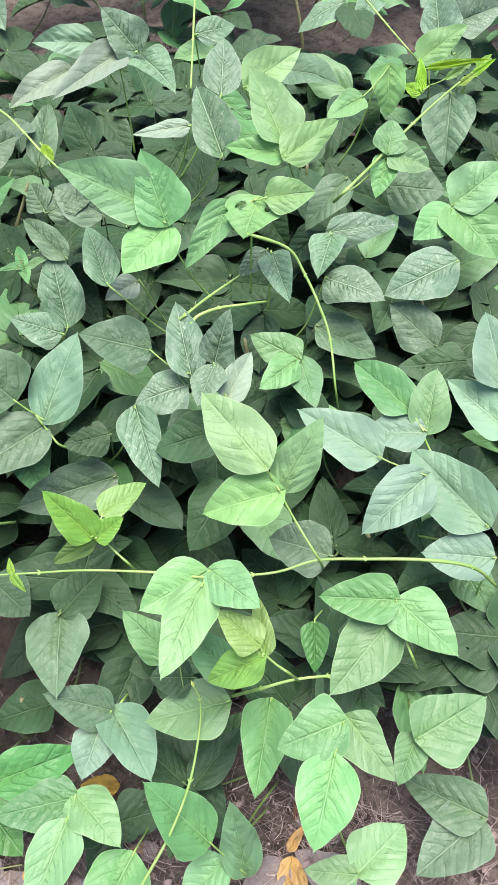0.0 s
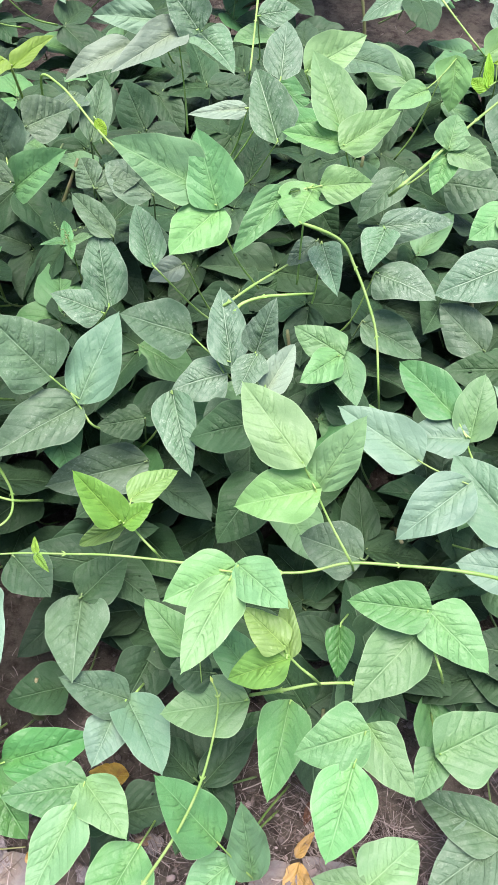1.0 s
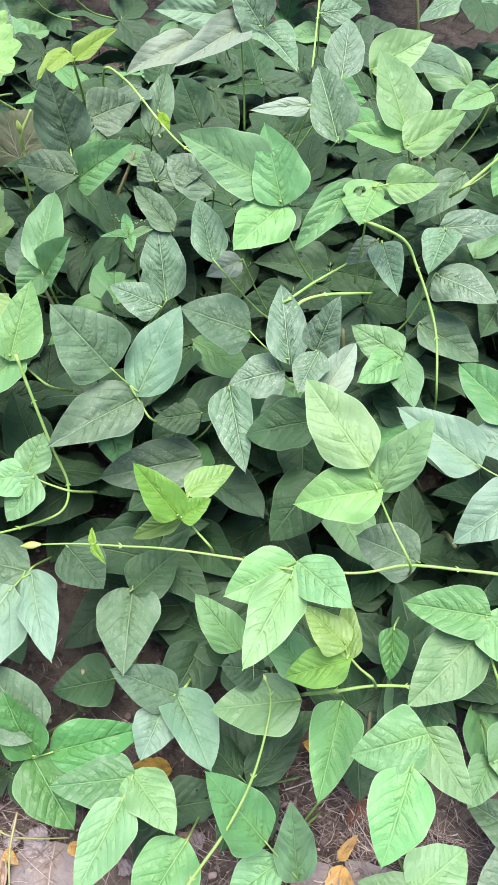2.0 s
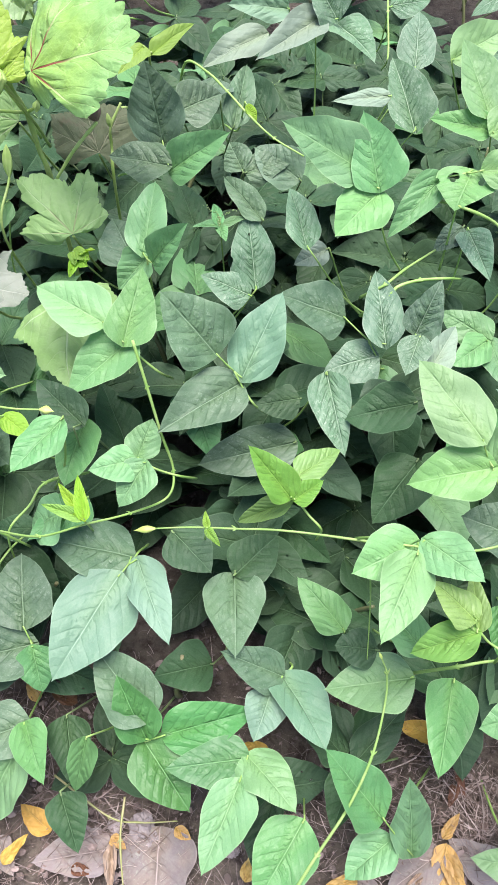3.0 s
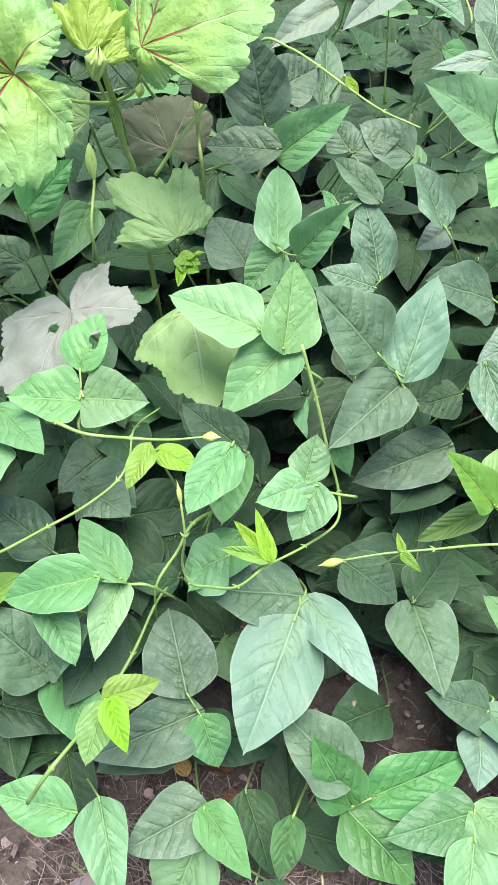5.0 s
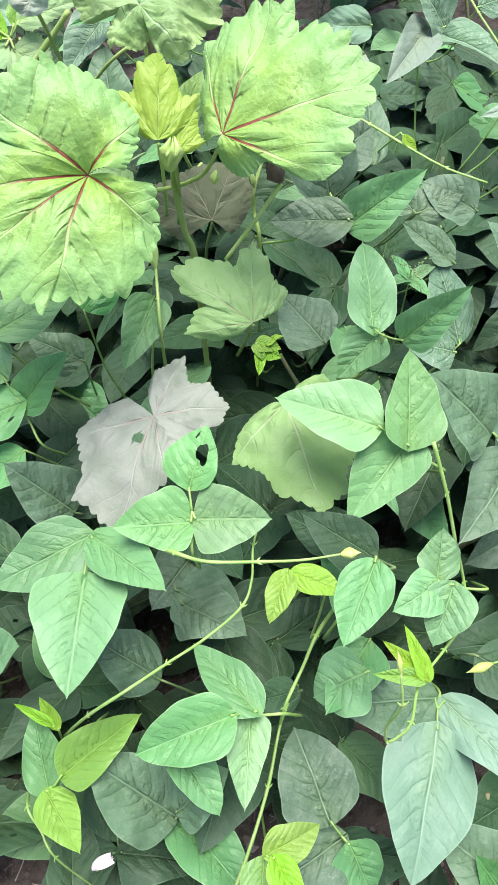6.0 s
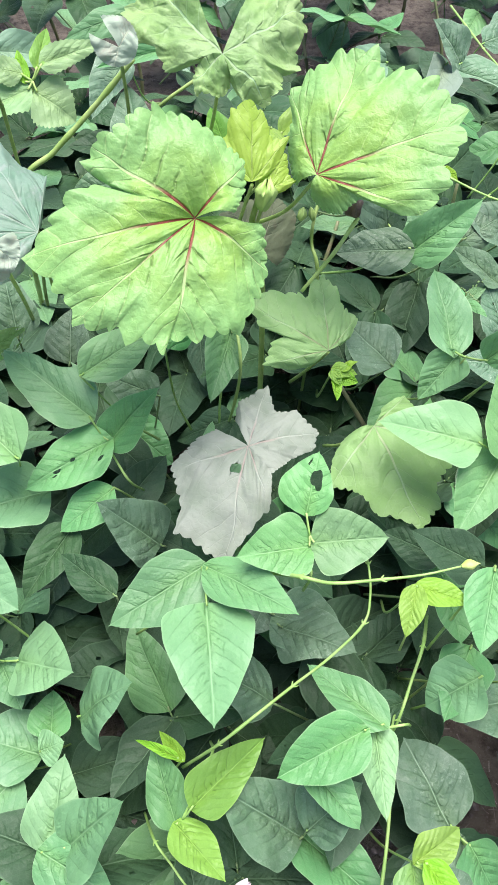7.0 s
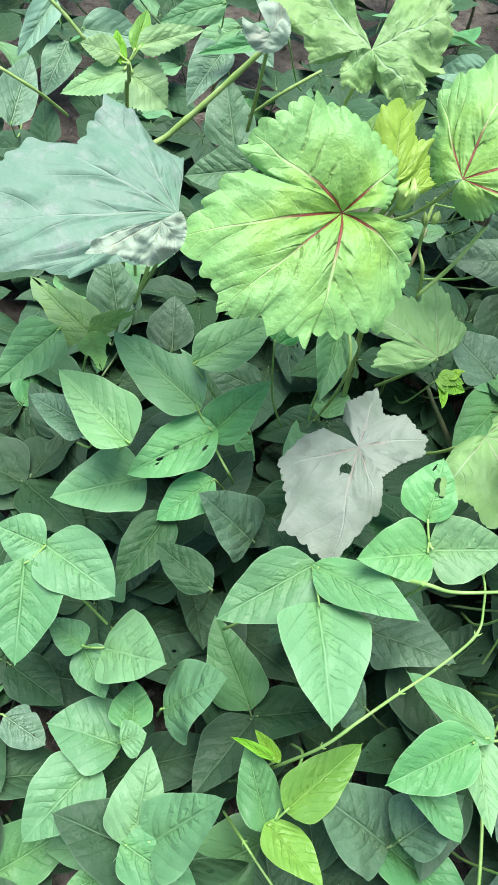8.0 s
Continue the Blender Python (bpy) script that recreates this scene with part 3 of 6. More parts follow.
def shoot_bud(parent, at, way, length, r):
    """A closed pale bud at the end of a shoot: folded scales with a split down the side."""
    d = Vector(way).normalized()
    u = d.cross(Vector((0.2, 0.1, 0.97))).normalized()
    v = d.cross(u)
    verts, faces, sides, rings = [], [], 14, 12
    for k in range(rings + 1):
        t = k / rings
        w = r * (0.30 + 0.70 * math.sin(math.pi * min(1.0, t * 1.12)) ** 1.2) * (1 - t ** 6) + 0.0001
        for q in range(sides):
            a = 2 * math.pi * q / sides + 0.7 * t
            f = w * (1 - 0.22 * math.exp(-(min(a % 6.283, 6.283 - a % 6.283) / 0.5) ** 2) + 0.10 * noise.noise((math.cos(a) * 2, math.sin(a) * 2, t * 5)))
            verts.append(tuple(d * (length * t) + u * (math.cos(a) * f) + v * (math.sin(a) * f * 0.7 + length * 0.12 * t * t)))
    for k in range(rings):
        for q in range(sides):
            e = (q + 1) % sides
            faces.append((k * sides + q, k * sides + e, (k + 1) * sides + e, (k + 1) * sides + q))
    part("shoot_bud", mesh_of("shoot_bud", verts, faces, BUD), parent, Matrix.Translation(at), "pale yellow closed shoot bud")


def runner(plant, r, points, bud=None):
    """A twining shoot that leans over the leaves; bud: the length and thickness of the bud at its end."""
    fx, fy = FEET[plant]
    p0 = Vector(points[0])
    low = min(p[2] for p in points) > 0.02 and max(p[2] for p in points) < 0.06
    line = [Vector(p) - p0 for p in points]
    verts, faces = tube_shape(line, r, r * (0.42 if bud else 0.6), 8, 8, knots=(0.2, 0.62))
    for k in range(1, len(line) - 1, 2):
        # a pair of small pointed stipules at each node
        d = (line[k + 1] - line[k - 1]).normalized()
        out = d.cross(Vector((0, 0, 1))).normalized()
        for side in (-1, 1):
            tip = line[k] + d * (0.0035 + 0.0008 * side) + out * (side * 0.0029) + Vector((0, 0, 0.0014))
            more, skin = tube_shape([line[k], (line[k] + tip) / 2 + out * (side * 0.0006), tip], r * 0.75, r * 0.1, 5, 2)
            faces += [tuple(q + len(verts) for q in face) for face in skin]
            verts += more
    me = mesh_of("runner", verts, faces, DULLSTALK if low else STALK)
    vine = part("runner", me, PLANTS[plant], Matrix.Translation(p0 - Vector((fx, fy, 0))), "thin light green twining shoot")
    if bud:
        shoot_bud(vine, line[-1], line[-1] - line[-2], *bud)


# the leaves of the cover
sprig(12, (-0.098, 0.657, 0.413), (-0.044, 0.657, 0.283), [
    ("M", (-0.113, 0.667, 0.424), 92, 32, -39, 0.103, 0.067),
    ("G", (-0.091, 0.651, 0.413), 27, 45, -13, 0.081, 0.063),
    ("M", (-0.090, 0.654, 0.408), 146, -6, -12, 0.081, 0.059),])
sprig(14, (0.044, 0.799, 0.393), (0.075, 0.886, 0.263), [
    ("L", (0.042, 0.812, 0.400), 30, 32, -5, 0.097, 0.066),
    ("L", (0.045, 0.787, 0.394), -48, 5, 28, 0.093, 0.047),
    ("L", (0.044, 0.799, 0.390), 83, 3, -33, 0.075, 0.039),])
sprig(12, (0.004, 0.690, 0.410), (0.002, 0.671, 0.280), [
    ("L", (0.020, 0.683, 0.421), -87, 6, 33, 0.055, 0.043),
    ("X", (0.011, 0.694, 0.412), 160, -20, 0, 0.053, 0.067),
    ("G", (-0.019, 0.693, 0.401), 136, -29, -21, 0.091, 0.039),])
sprig(10, (-0.177, 0.989, 0.398), (-0.168, 0.960, 0.268), [
    ("U", (-0.169, 0.983, 0.412), 144, 0, -33, 0.130, 0.048),
    ("U", (-0.244, 0.985, 0.383), 123, -13, -27, 0.099, 0.045),
    ("P", (-0.146, 1.002, 0.396), -149, 0, 5, 0.098, 0.059),
    ("P", (-0.148, 0.985, 0.408), 72, 49, -34, 0.068, 0.061),])
sprig(10, (-0.038, 0.966, 0.357), (-0.105, 0.950, 0.227), [
    ("P", (-0.038, 0.970, 0.358), -2, 18, 4, 0.092, 0.054),])
sprig(14, (-0.007, 0.886, 0.421), (0.052, 0.925, 0.291), [
    ("L", (-0.003, 0.888, 0.422), -63, 20, 32, 0.082, 0.053),])
sprig(10, (-0.035, 0.861, 0.339), (-0.104, 0.902, 0.209), [
    ("P", (-0.036, 0.864, 0.341), 21, 21, -12, 0.109, 0.063),])
sprig(14, (0.054, 1.096, 0.318), (0.079, 1.019, 0.188), [
    ("O", (0.057, 1.093, 0.318), -135, 12, 15, 0.105, 0.063),], material=DARKSTALK)
sprig(14, (0.174, 0.972, 0.371), (0.133, 0.964, 0.241), [
    ("L", (0.153, 0.941, 0.371), 136, 5, -24, 0.075, 0.037),
    ("L", (0.194, 1.004, 0.376), -178, -62, -2, 0.068, 0.052),])
sprig(14, (0.182, 0.848, 0.350), (0.133, 0.876, 0.255), [
    ("M", (0.180, 0.846, 0.356), -12, 22, 6, 0.048, 0.047),
    ("M", (0.183, 0.848, 0.352), -113, -6, 30, 0.056, 0.042),
    ("M", (0.181, 0.851, 0.348), 162, -29, -5, 0.060, 0.038),], via=(0.134, 0.833, 0.302))
sprig(19, (0.282, 0.985, 0.350), (0.292, 1.068, 0.220), [
    ("O", (0.282, 0.981, 0.348), 174, -34, 11, 0.101, 0.075),], material=DARKSTALK)
sprig(14, (0.103, 0.731, 0.322), (0.101, 0.855, 0.192), [
    ("P", (0.103, 0.741, 0.317), -71, -9, 34, 0.100, 0.044),
    ("P", (0.102, 0.722, 0.331), 163, -7, 6, 0.068, 0.046),])
sprig(14, (0.133, 0.853, 0.311), (0.115, 0.910, 0.181), [
    ("O", (0.130, 0.850, 0.310), 137, -25, -12, 0.088, 0.050),], material=DARKSTALK)
sprig(16, (0.262, 0.706, 0.302), (0.261, 0.734, 0.172), [
    ("P", (0.259, 0.705, 0.301), 109, -17, -22, 0.098, 0.070),])
sprig(12, (0.094, 0.672, 0.309), (0.042, 0.663, 0.179), [
    ("P", (0.097, 0.670, 0.309), -125, 6, 23, 0.079, 0.056),])
sprig(12, (0.027, 0.698, 0.327), (0.012, 0.675, 0.197), [
    ("P", (0.028, 0.694, 0.327), -167, 2, 11, 0.084, 0.040),])
sprig(7, (-0.219, 0.612, 0.285), (-0.297, 0.636, 0.155), [
    ("P", (-0.220, 0.615, 0.287), 15, 41, 3, 0.087, 0.056),])
sprig(12, (-0.085, 0.538, 0.296), (-0.038, 0.603, 0.166), [
    ("O", (-0.115, 0.560, 0.307), 95, 26, -19, 0.083, 0.069),
    ("P", (-0.066, 0.527, 0.304), 14, 27, -8, 0.086, 0.048),
    ("P", (-0.074, 0.527, 0.282), 110, -9, -13, 0.064, 0.058),])
sprig(9, (-0.229, 0.462, 0.317), (-0.195, 0.471, 0.231), [
    ("Q", (-0.220, 0.459, 0.311), -24, 31, 12, 0.102, 0.059),
    ("O", (-0.248, 0.467, 0.338), 65, 43, -22, 0.087, 0.078),
    ("O", (-0.222, 0.455, 0.307), 135, 4, -21, 0.107, 0.062),], via=(-0.205, 0.441, 0.288))
sprig(7, (-0.224, 0.605, 0.280), (-0.299, 0.633, 0.150), [
    ("P", (-0.228, 0.605, 0.282), 85, 21, -26, 0.062, 0.047),])
sprig(12, (-0.033, 0.501, 0.332), (-0.015, 0.587, 0.202), [
    ("P", (-0.039, 0.521, 0.332), -31, 57, 8, 0.064, 0.044),
    ("P", (-0.037, 0.508, 0.344), 164, 6, 3, 0.060, 0.038),
    ("U", (-0.024, 0.476, 0.327), -27, 14, 13, 0.062, 0.035),])
sprig(12, (0.058, 0.574, 0.269), (0.026, 0.619, 0.139), [
    ("G", (0.059, 0.574, 0.271), 63, 10, -27, 0.066, 0.048),
    ("G", (0.055, 0.567, 0.277), 136, 5, -16, 0.063, 0.043),
    ("G", (0.061, 0.581, 0.264), -168, 3, 7, 0.079, 0.043),])
sprig(15, (0.194, 0.481, 0.269), (0.237, 0.465, 0.181), [
    ("G", (0.183, 0.497, 0.279), 45, 7, -12, 0.086, 0.052),
    ("G", (0.202, 0.473, 0.267), -12, 26, -6, 0.075, 0.048),
    ("Q", (0.198, 0.473, 0.268), 90, -9, -9, 0.071, 0.052),], via=(0.218, 0.444, 0.238))
sprig(15, (0.165, 0.416, 0.284), (0.151, 0.438, 0.154), [
    ("Q", (0.139, 0.429, 0.286), 59, 9, -23, 0.102, 0.061),
    ("Q", (0.190, 0.404, 0.287), 127, -22, -13, 0.095, 0.059),])
sprig(15, (0.254, 0.356, 0.262), (0.191, 0.411, 0.132), [
    ("Q", (0.251, 0.359, 0.263), 39, 6, -26, 0.114, 0.071),])
sprig(17, (0.264, 0.331, 0.239), (0.273, 0.312, 0.109), [
    ("Q", (0.260, 0.331, 0.239), 84, -2, -16, 0.075, 0.055),])
sprig(15, (0.025, 0.363, 0.345), (0.078, 0.317, 0.244), [
    ("L", (0.015, 0.370, 0.366), 41, 13, -19, 0.098, 0.060),
    ("L", (0.032, 0.362, 0.334), -46, 55, 25, 0.090, 0.045),
    ("L", (0.030, 0.355, 0.343), 99, -18, -22, 0.083, 0.058),], via=(0.067, 0.302, 0.305))
sprig(9, (-0.129, 0.496, 0.285), (-0.179, 0.496, 0.155), [
    ("P", (-0.128, 0.493, 0.283), -161, -26, 11, 0.094, 0.049),])
sprig(9, (-0.156, 0.444, 0.217), (-0.191, 0.473, 0.087), [
    ("O", (-0.159, 0.442, 0.217), 112, 2, -24, 0.114, 0.059),], material=DARKSTALK)
sprig(11, (-0.155, 0.337, 0.287), (-0.125, 0.332, 0.196), [
    ("Y", (-0.158, 0.328, 0.297), 56, 38, -15, 0.068, 0.039),
    ("Y", (-0.151, 0.358, 0.290), -46, -7, 4, 0.059, 0.034),
    ("Y", (-0.154, 0.328, 0.293), -54, 16, 10, 0.035, 0.026),
    ("Y", (-0.159, 0.335, 0.275), 95, -42, -24, 0.075, 0.026),], via=(-0.124, 0.315, 0.258))
sprig(11, (-0.040, 0.269, 0.336), (-0.090, 0.302, 0.272), [
    ("M", (-0.040, 0.276, 0.330), 123, 3, -16, 0.071, 0.054),
    ("M", (-0.036, 0.274, 0.341), -134, 19, 14, 0.067, 0.045),
    ("M", (-0.043, 0.258, 0.342), 159, 3, 2, 0.091, 0.049),], via=(-0.073, 0.277, 0.330))
sprig(11, (-0.086, 0.246, 0.154), (-0.082, 0.285, 0.024), [
    ("G", (-0.088, 0.249, 0.155), 48, 13, -2, 0.074, 0.046),])
sprig(13, (0.012, 0.204, 0.321), (0.048, 0.200, 0.242), [
    ("Y", (0.009, 0.209, 0.328), 53, 11, -4, 0.049, 0.036),
    ("Y", (0.014, 0.203, 0.320), 7, 13, -11, 0.052, 0.023),
    ("Y", (0.012, 0.200, 0.320), 103, -36, -14, 0.066, 0.037),], via=(0.036, 0.190, 0.305))
sprig(11, (-0.014, 0.202, 0.244), (-0.050, 0.265, 0.114), [
    ("G", (-0.017, 0.204, 0.244), 44, -1, -4, 0.063, 0.040),])
sprig(13, (0.147, 0.268, 0.258), (0.180, 0.231, 0.172), [
    ("G", (0.146, 0.271, 0.272), 84, -8, -20, 0.078, 0.051),
    ("G", (0.150, 0.273, 0.263), -134, -6, 6, 0.077, 0.059),
    ("G", (0.145, 0.261, 0.247), 138, -5, -10, 0.101, 0.064),], via=(0.164, 0.224, 0.234))
sprig(15, (0.088, 0.329, 0.247), (0.116, 0.399, 0.117), [
    ("O", (0.084, 0.330, 0.248), 74, 6, -9, 0.066, 0.059),], material=DARKSTALK)
sprig(15, (0.070, 0.274, 0.206), (0.109, 0.374, 0.076), [
    ("H", (0.070, 0.270, 0.205), 179, -18, -3, 0.051, 0.031),])
sprig(13, (0.084, 0.147, 0.268), (0.078, 0.129, 0.185), [
    ("M", (0.086, 0.155, 0.276), 109, -12, -12, 0.067, 0.057),
    ("M", (0.091, 0.160, 0.266), -140, -17, 8, 0.071, 0.046),
    ("M", (0.076, 0.125, 0.269), 165, -15, -3, 0.080, 0.058),], via=(0.076, 0.128, 0.251))
sprig(11, (-0.020, 0.192, 0.196), (-0.053, 0.260, 0.066), [
    ("M", (-0.023, 0.191, 0.196), 101, -9, -4, 0.088, 0.062),])
sprig(13, (0.023, 0.197, 0.187), (0.054, 0.207, 0.057), [
    ("M", (0.022, 0.193, 0.187), 170, -3, -5, 0.093, 0.053),])
sprig(13, (-0.021, 0.055, 0.108), (0.035, 0.144, 0.000), [
    ("G", (-0.040, 0.069, 0.133), 53, 37, 3, 0.098, 0.059),
    ("G", (-0.002, 0.042, 0.087), 16, 52, 5, 0.102, 0.043),])
sprig(9, (-0.211, 0.296, 0.172), (-0.216, 0.406, 0.042), [
    ("O", (-0.211, 0.292, 0.172), -173, 9, -3, 0.097, 0.069),], material=DARKSTALK)
sprig(8, (-0.153, 0.190, 0.137), (-0.142, 0.233, 0.065), [
    ("O", (-0.149, 0.195, 0.140), 84, 33, -13, 0.079, 0.048),
    ("Q", (-0.149, 0.199, 0.136), -147, 12, -13, 0.093, 0.055),
    ("Q", (-0.160, 0.176, 0.140), 166, 3, -12, 0.053, 0.047),], via=(-0.139, 0.210, 0.127))
sprig(13, (0.170, 0.159, 0.182), (0.179, 0.212, 0.115), [
    ("G", (0.170, 0.157, 0.191), -62, 7, 12, 0.083, 0.073),
    ("G", (0.171, 0.161, 0.177), 153, -1, -3, 0.052, 0.036),], via=(0.168, 0.186, 0.175))
sprig(17, (0.252, 0.096, 0.078), (0.267, 0.206, 0.000), [
    ("O", (0.252, 0.097, 0.084), 63, -9, -15, 0.093, 0.058),
    ("O", (0.252, 0.095, 0.075), 125, -4, 2, 0.093, 0.069),], material=DARKSTALK)
sprig(13, (0.112, 0.043, 0.090), (0.094, 0.138, 0.000), [
    ("M", (0.113, 0.044, 0.094), -49, -3, -5, 0.071, 0.063),
    ("M", (0.110, 0.042, 0.091), 85, -7, -11, 0.054, 0.039),])
sprig(10, (-0.074, 0.862, 0.384), (-0.121, 0.903, 0.254), [
    ("U", (-0.078, 0.861, 0.384), 106, 1, -39, 0.073, 0.025),])
sprig(12, (-0.136, 0.675, 0.300), (-0.061, 0.665, 0.170), [
    ("U", (-0.139, 0.673, 0.299), 124, -7, -32, 0.046, 0.033),])
sprig(12, (-0.161, 0.620, 0.348), (-0.073, 0.640, 0.218), [
    ("P", (-0.163, 0.623, 0.350), 22, 23, 5, 0.074, 0.042),])
sprig(12, (0.085, 0.637, 0.261), (0.038, 0.648, 0.131), [
    ("O", (0.088, 0.635, 0.260), -116, -12, 17, 0.082, 0.057),], material=DARKSTALK)
sprig(8, (-0.280, 0.120, 0.125), (-0.258, 0.146, 0.048), [
    ("H", (-0.266, 0.125, 0.128), -71, 9, 14, 0.100, 0.054),
    ("H", (-0.285, 0.118, 0.132), 35, 38, -13, 0.076, 0.050),
    ("H", (-0.287, 0.117, 0.122), -137, -10, -1, 0.083, 0.064),], via=(-0.265, 0.129, 0.114))
sprig(8, (-0.180, 0.102, 0.138), (-0.180, 0.091, 0.055), [
    ("H", (-0.179, 0.109, 0.137), 103, 3, -9, 0.084, 0.055),
    ("M", (-0.178, 0.112, 0.139), -134, 10, -5, 0.073, 0.053),
    ("M", (-0.184, 0.085, 0.144), 162, 0, -1, 0.089, 0.053),], via=(-0.182, 0.089, 0.123))
sprig(8, (-0.281, 0.133, 0.146), (-0.275, 0.190, 0.016), [
    ("O", (-0.284, 0.136, 0.147), 47, 21, 4, 0.089, 0.062),], material=DARKSTALK)
sprig(7, (-0.333, 0.702, 0.390), (-0.405, 0.740, 0.330), [
    ("O", (-0.341, 0.725, 0.398), 39, 73, -29, 0.089, 0.067),
    ("G", (-0.329, 0.692, 0.384), -87, 38, 39, 0.088, 0.051),
    ("O", (-0.329, 0.690, 0.393), 77, -5, -22, 0.077, 0.050),], via=(-0.385, 0.695, 0.371))
sprig(7, (-0.330, 0.547, 0.387), (-0.346, 0.607, 0.257), [
    ("M", (-0.336, 0.557, 0.385), -3, 24, 8, 0.083, 0.044),
    ("M", (-0.321, 0.529, 0.400), -102, 57, 51, 0.076, 0.038),
    ("M", (-0.332, 0.556, 0.381), 109, -49, -39, 0.057, 0.042),])
sprig(9, (-0.342, 0.449, 0.377), (-0.298, 0.467, 0.288), [
    ("L", (-0.359, 0.456, 0.388), 64, 4, -18, 0.085, 0.059),
    ("L", (-0.336, 0.440, 0.378), -10, 30, 13, 0.078, 0.052),
    ("L", (-0.330, 0.452, 0.372), 131, -22, -14, 0.087, 0.058),], via=(-0.302, 0.433, 0.343))
sprig(6, (-0.387, 0.413, 0.279), (-0.416, 0.371, 0.149), [
    ("M", (-0.387, 0.409, 0.279), 175, -8, -9, 0.078, 0.048),])
sprig(6, (-0.316, 0.357, 0.291), (-0.264, 0.384, 0.216), [
    ("M", (-0.318, 0.362, 0.290), -18, 29, 18, 0.043, 0.038),
    ("M", (-0.321, 0.356, 0.294), 114, 5, -25, 0.047, 0.041),
    ("M", (-0.308, 0.353, 0.296), 149, -29, -7, 0.054, 0.044),], via=(-0.273, 0.354, 0.272))
sprig(6, (-0.388, 0.303, 0.266), (-0.417, 0.321, 0.136), [
    ("M", (-0.391, 0.303, 0.263), 94, -45, -12, 0.058, 0.058),])
sprig(8, (-0.324, 0.280, 0.202), (-0.318, 0.333, 0.138), [
    ("O", (-0.323, 0.290, 0.200), 89, 13, -5, 0.093, 0.071),
    ("Q", (-0.316, 0.286, 0.203), -152, 11, 10, 0.110, 0.048),
    ("Q", (-0.331, 0.262, 0.209), 156, -8, -11, 0.122, 0.084),], via=(-0.317, 0.297, 0.196))
sprig(6, (-0.422, 0.201, 0.157), (-0.415, 0.195, 0.071), [
    ("O", (-0.430, 0.212, 0.168), 13, 14, 4, 0.080, 0.070),
    ("O", (-0.420, 0.199, 0.150), 113, 9, -19, 0.106, 0.060),
    ("G", (-0.417, 0.193, 0.160), -160, -34, 3, 0.051, 0.044),], via=(-0.409, 0.185, 0.136))
sprig(6, (-0.419, 0.115, 0.116), (-0.431, 0.237, 0.000), [
    ("G", (-0.416, 0.123, 0.126), -146, 19, -1, 0.076, 0.040),
    ("O", (-0.417, 0.124, 0.115), 115, -4, -13, 0.080, 0.061),
    ("G", (-0.423, 0.097, 0.114), 152, -41, 3, 0.098, 0.066),])
sprig(4, (-0.508, 0.131, 0.144), (-0.570, 0.200, 0.014), [
    ("G", (-0.507, 0.127, 0.143), -166, -11, -4, 0.088, 0.046),])
sprig(8, (-0.339, 0.108, 0.167), (-0.301, 0.179, 0.037), [
    ("H", (-0.340, 0.106, 0.164), 165, -51, -14, 0.071, 0.030),])
sprig(6, (-0.491, 0.288, 0.255), (-0.439, 0.296, 0.186), [
    ("M", (-0.481, 0.287, 0.260), 33, -9, 2, 0.083, 0.040),
    ("M", (-0.502, 0.283, 0.275), 102, -4, -9, 0.079, 0.050),
    ("M", (-0.486, 0.289, 0.246), 168, 1, -7, 0.072, 0.038),], via=(-0.460, 0.285, 0.247))
sprig(5, (-0.512, 0.474, 0.183), (-0.533, 0.563, 0.053), [
    ("O", (-0.514, 0.471, 0.184), 143, 13, -10, 0.080, 0.058),], material=DARKSTALK)
sprig(6, (-0.550, 0.277, 0.249), (-0.490, 0.309, 0.119), [
    ("G", (-0.548, 0.273, 0.248), -152, -15, -8, 0.062, 0.035),])
sprig(4, (-0.560, 0.245, 0.144), (-0.593, 0.251, 0.014), [
    ("G", (-0.558, 0.242, 0.145), -145, 12, 4, 0.099, 0.053),])
sprig(5, (-0.519, 0.661, 0.350), (-0.536, 0.648, 0.220), [
    ("G", (-0.521, 0.658, 0.349), 152, -13, -25, 0.079, 0.044),])
sprig(5, (-0.589, 0.653, 0.351), (-0.568, 0.644, 0.221), [
    ("H", (-0.587, 0.655, 0.352), -43, 19, 32, 0.073, 0.046),])
sprig(6, (-0.512, 0.424, 0.349), (-0.512, 0.416, 0.260), [
    ("T", (-0.512, 0.438, 0.362), -28, 29, 0, 0.052, 0.046),
    ("M", (-0.510, 0.418, 0.347), -104, 10, 20, 0.061, 0.056),
    ("M", (-0.514, 0.417, 0.344), 89, 6, -17, 0.062, 0.053),], via=(-0.516, 0.400, 0.323))
sprig(3, (-0.600, 0.428, 0.308), (-0.666, 0.444, 0.178), [
    ("G", (-0.600, 0.438, 0.306), 107, -11, -17, 0.092, 0.061),
    ("G", (-0.604, 0.400, 0.312), 171, 3, -7, 0.098, 0.076),
    ("G", (-0.596, 0.434, 0.312), -141, 19, 6, 0.096, 0.046),])
sprig(6, (-0.374, 0.338, 0.238), (-0.410, 0.337, 0.108), [
    ("G", (-0.377, 0.335, 0.238), 138, 2, -1, 0.073, 0.051),])
sprig(6, (-0.381, 0.358, 0.362), (-0.413, 0.346, 0.232), [
    ("G", (-0.383, 0.354, 0.361), 148, -6, 2, 0.068, 0.042),])
sprig(4, (-0.557, 0.235, 0.169), (-0.592, 0.247, 0.039), [
    ("O", (-0.558, 0.236, 0.160), 55, 37, -4, 0.096, 0.071),
    ("O", (-0.556, 0.236, 0.190), -71, 46, -5, 0.070, 0.055),], material=DARKSTALK)
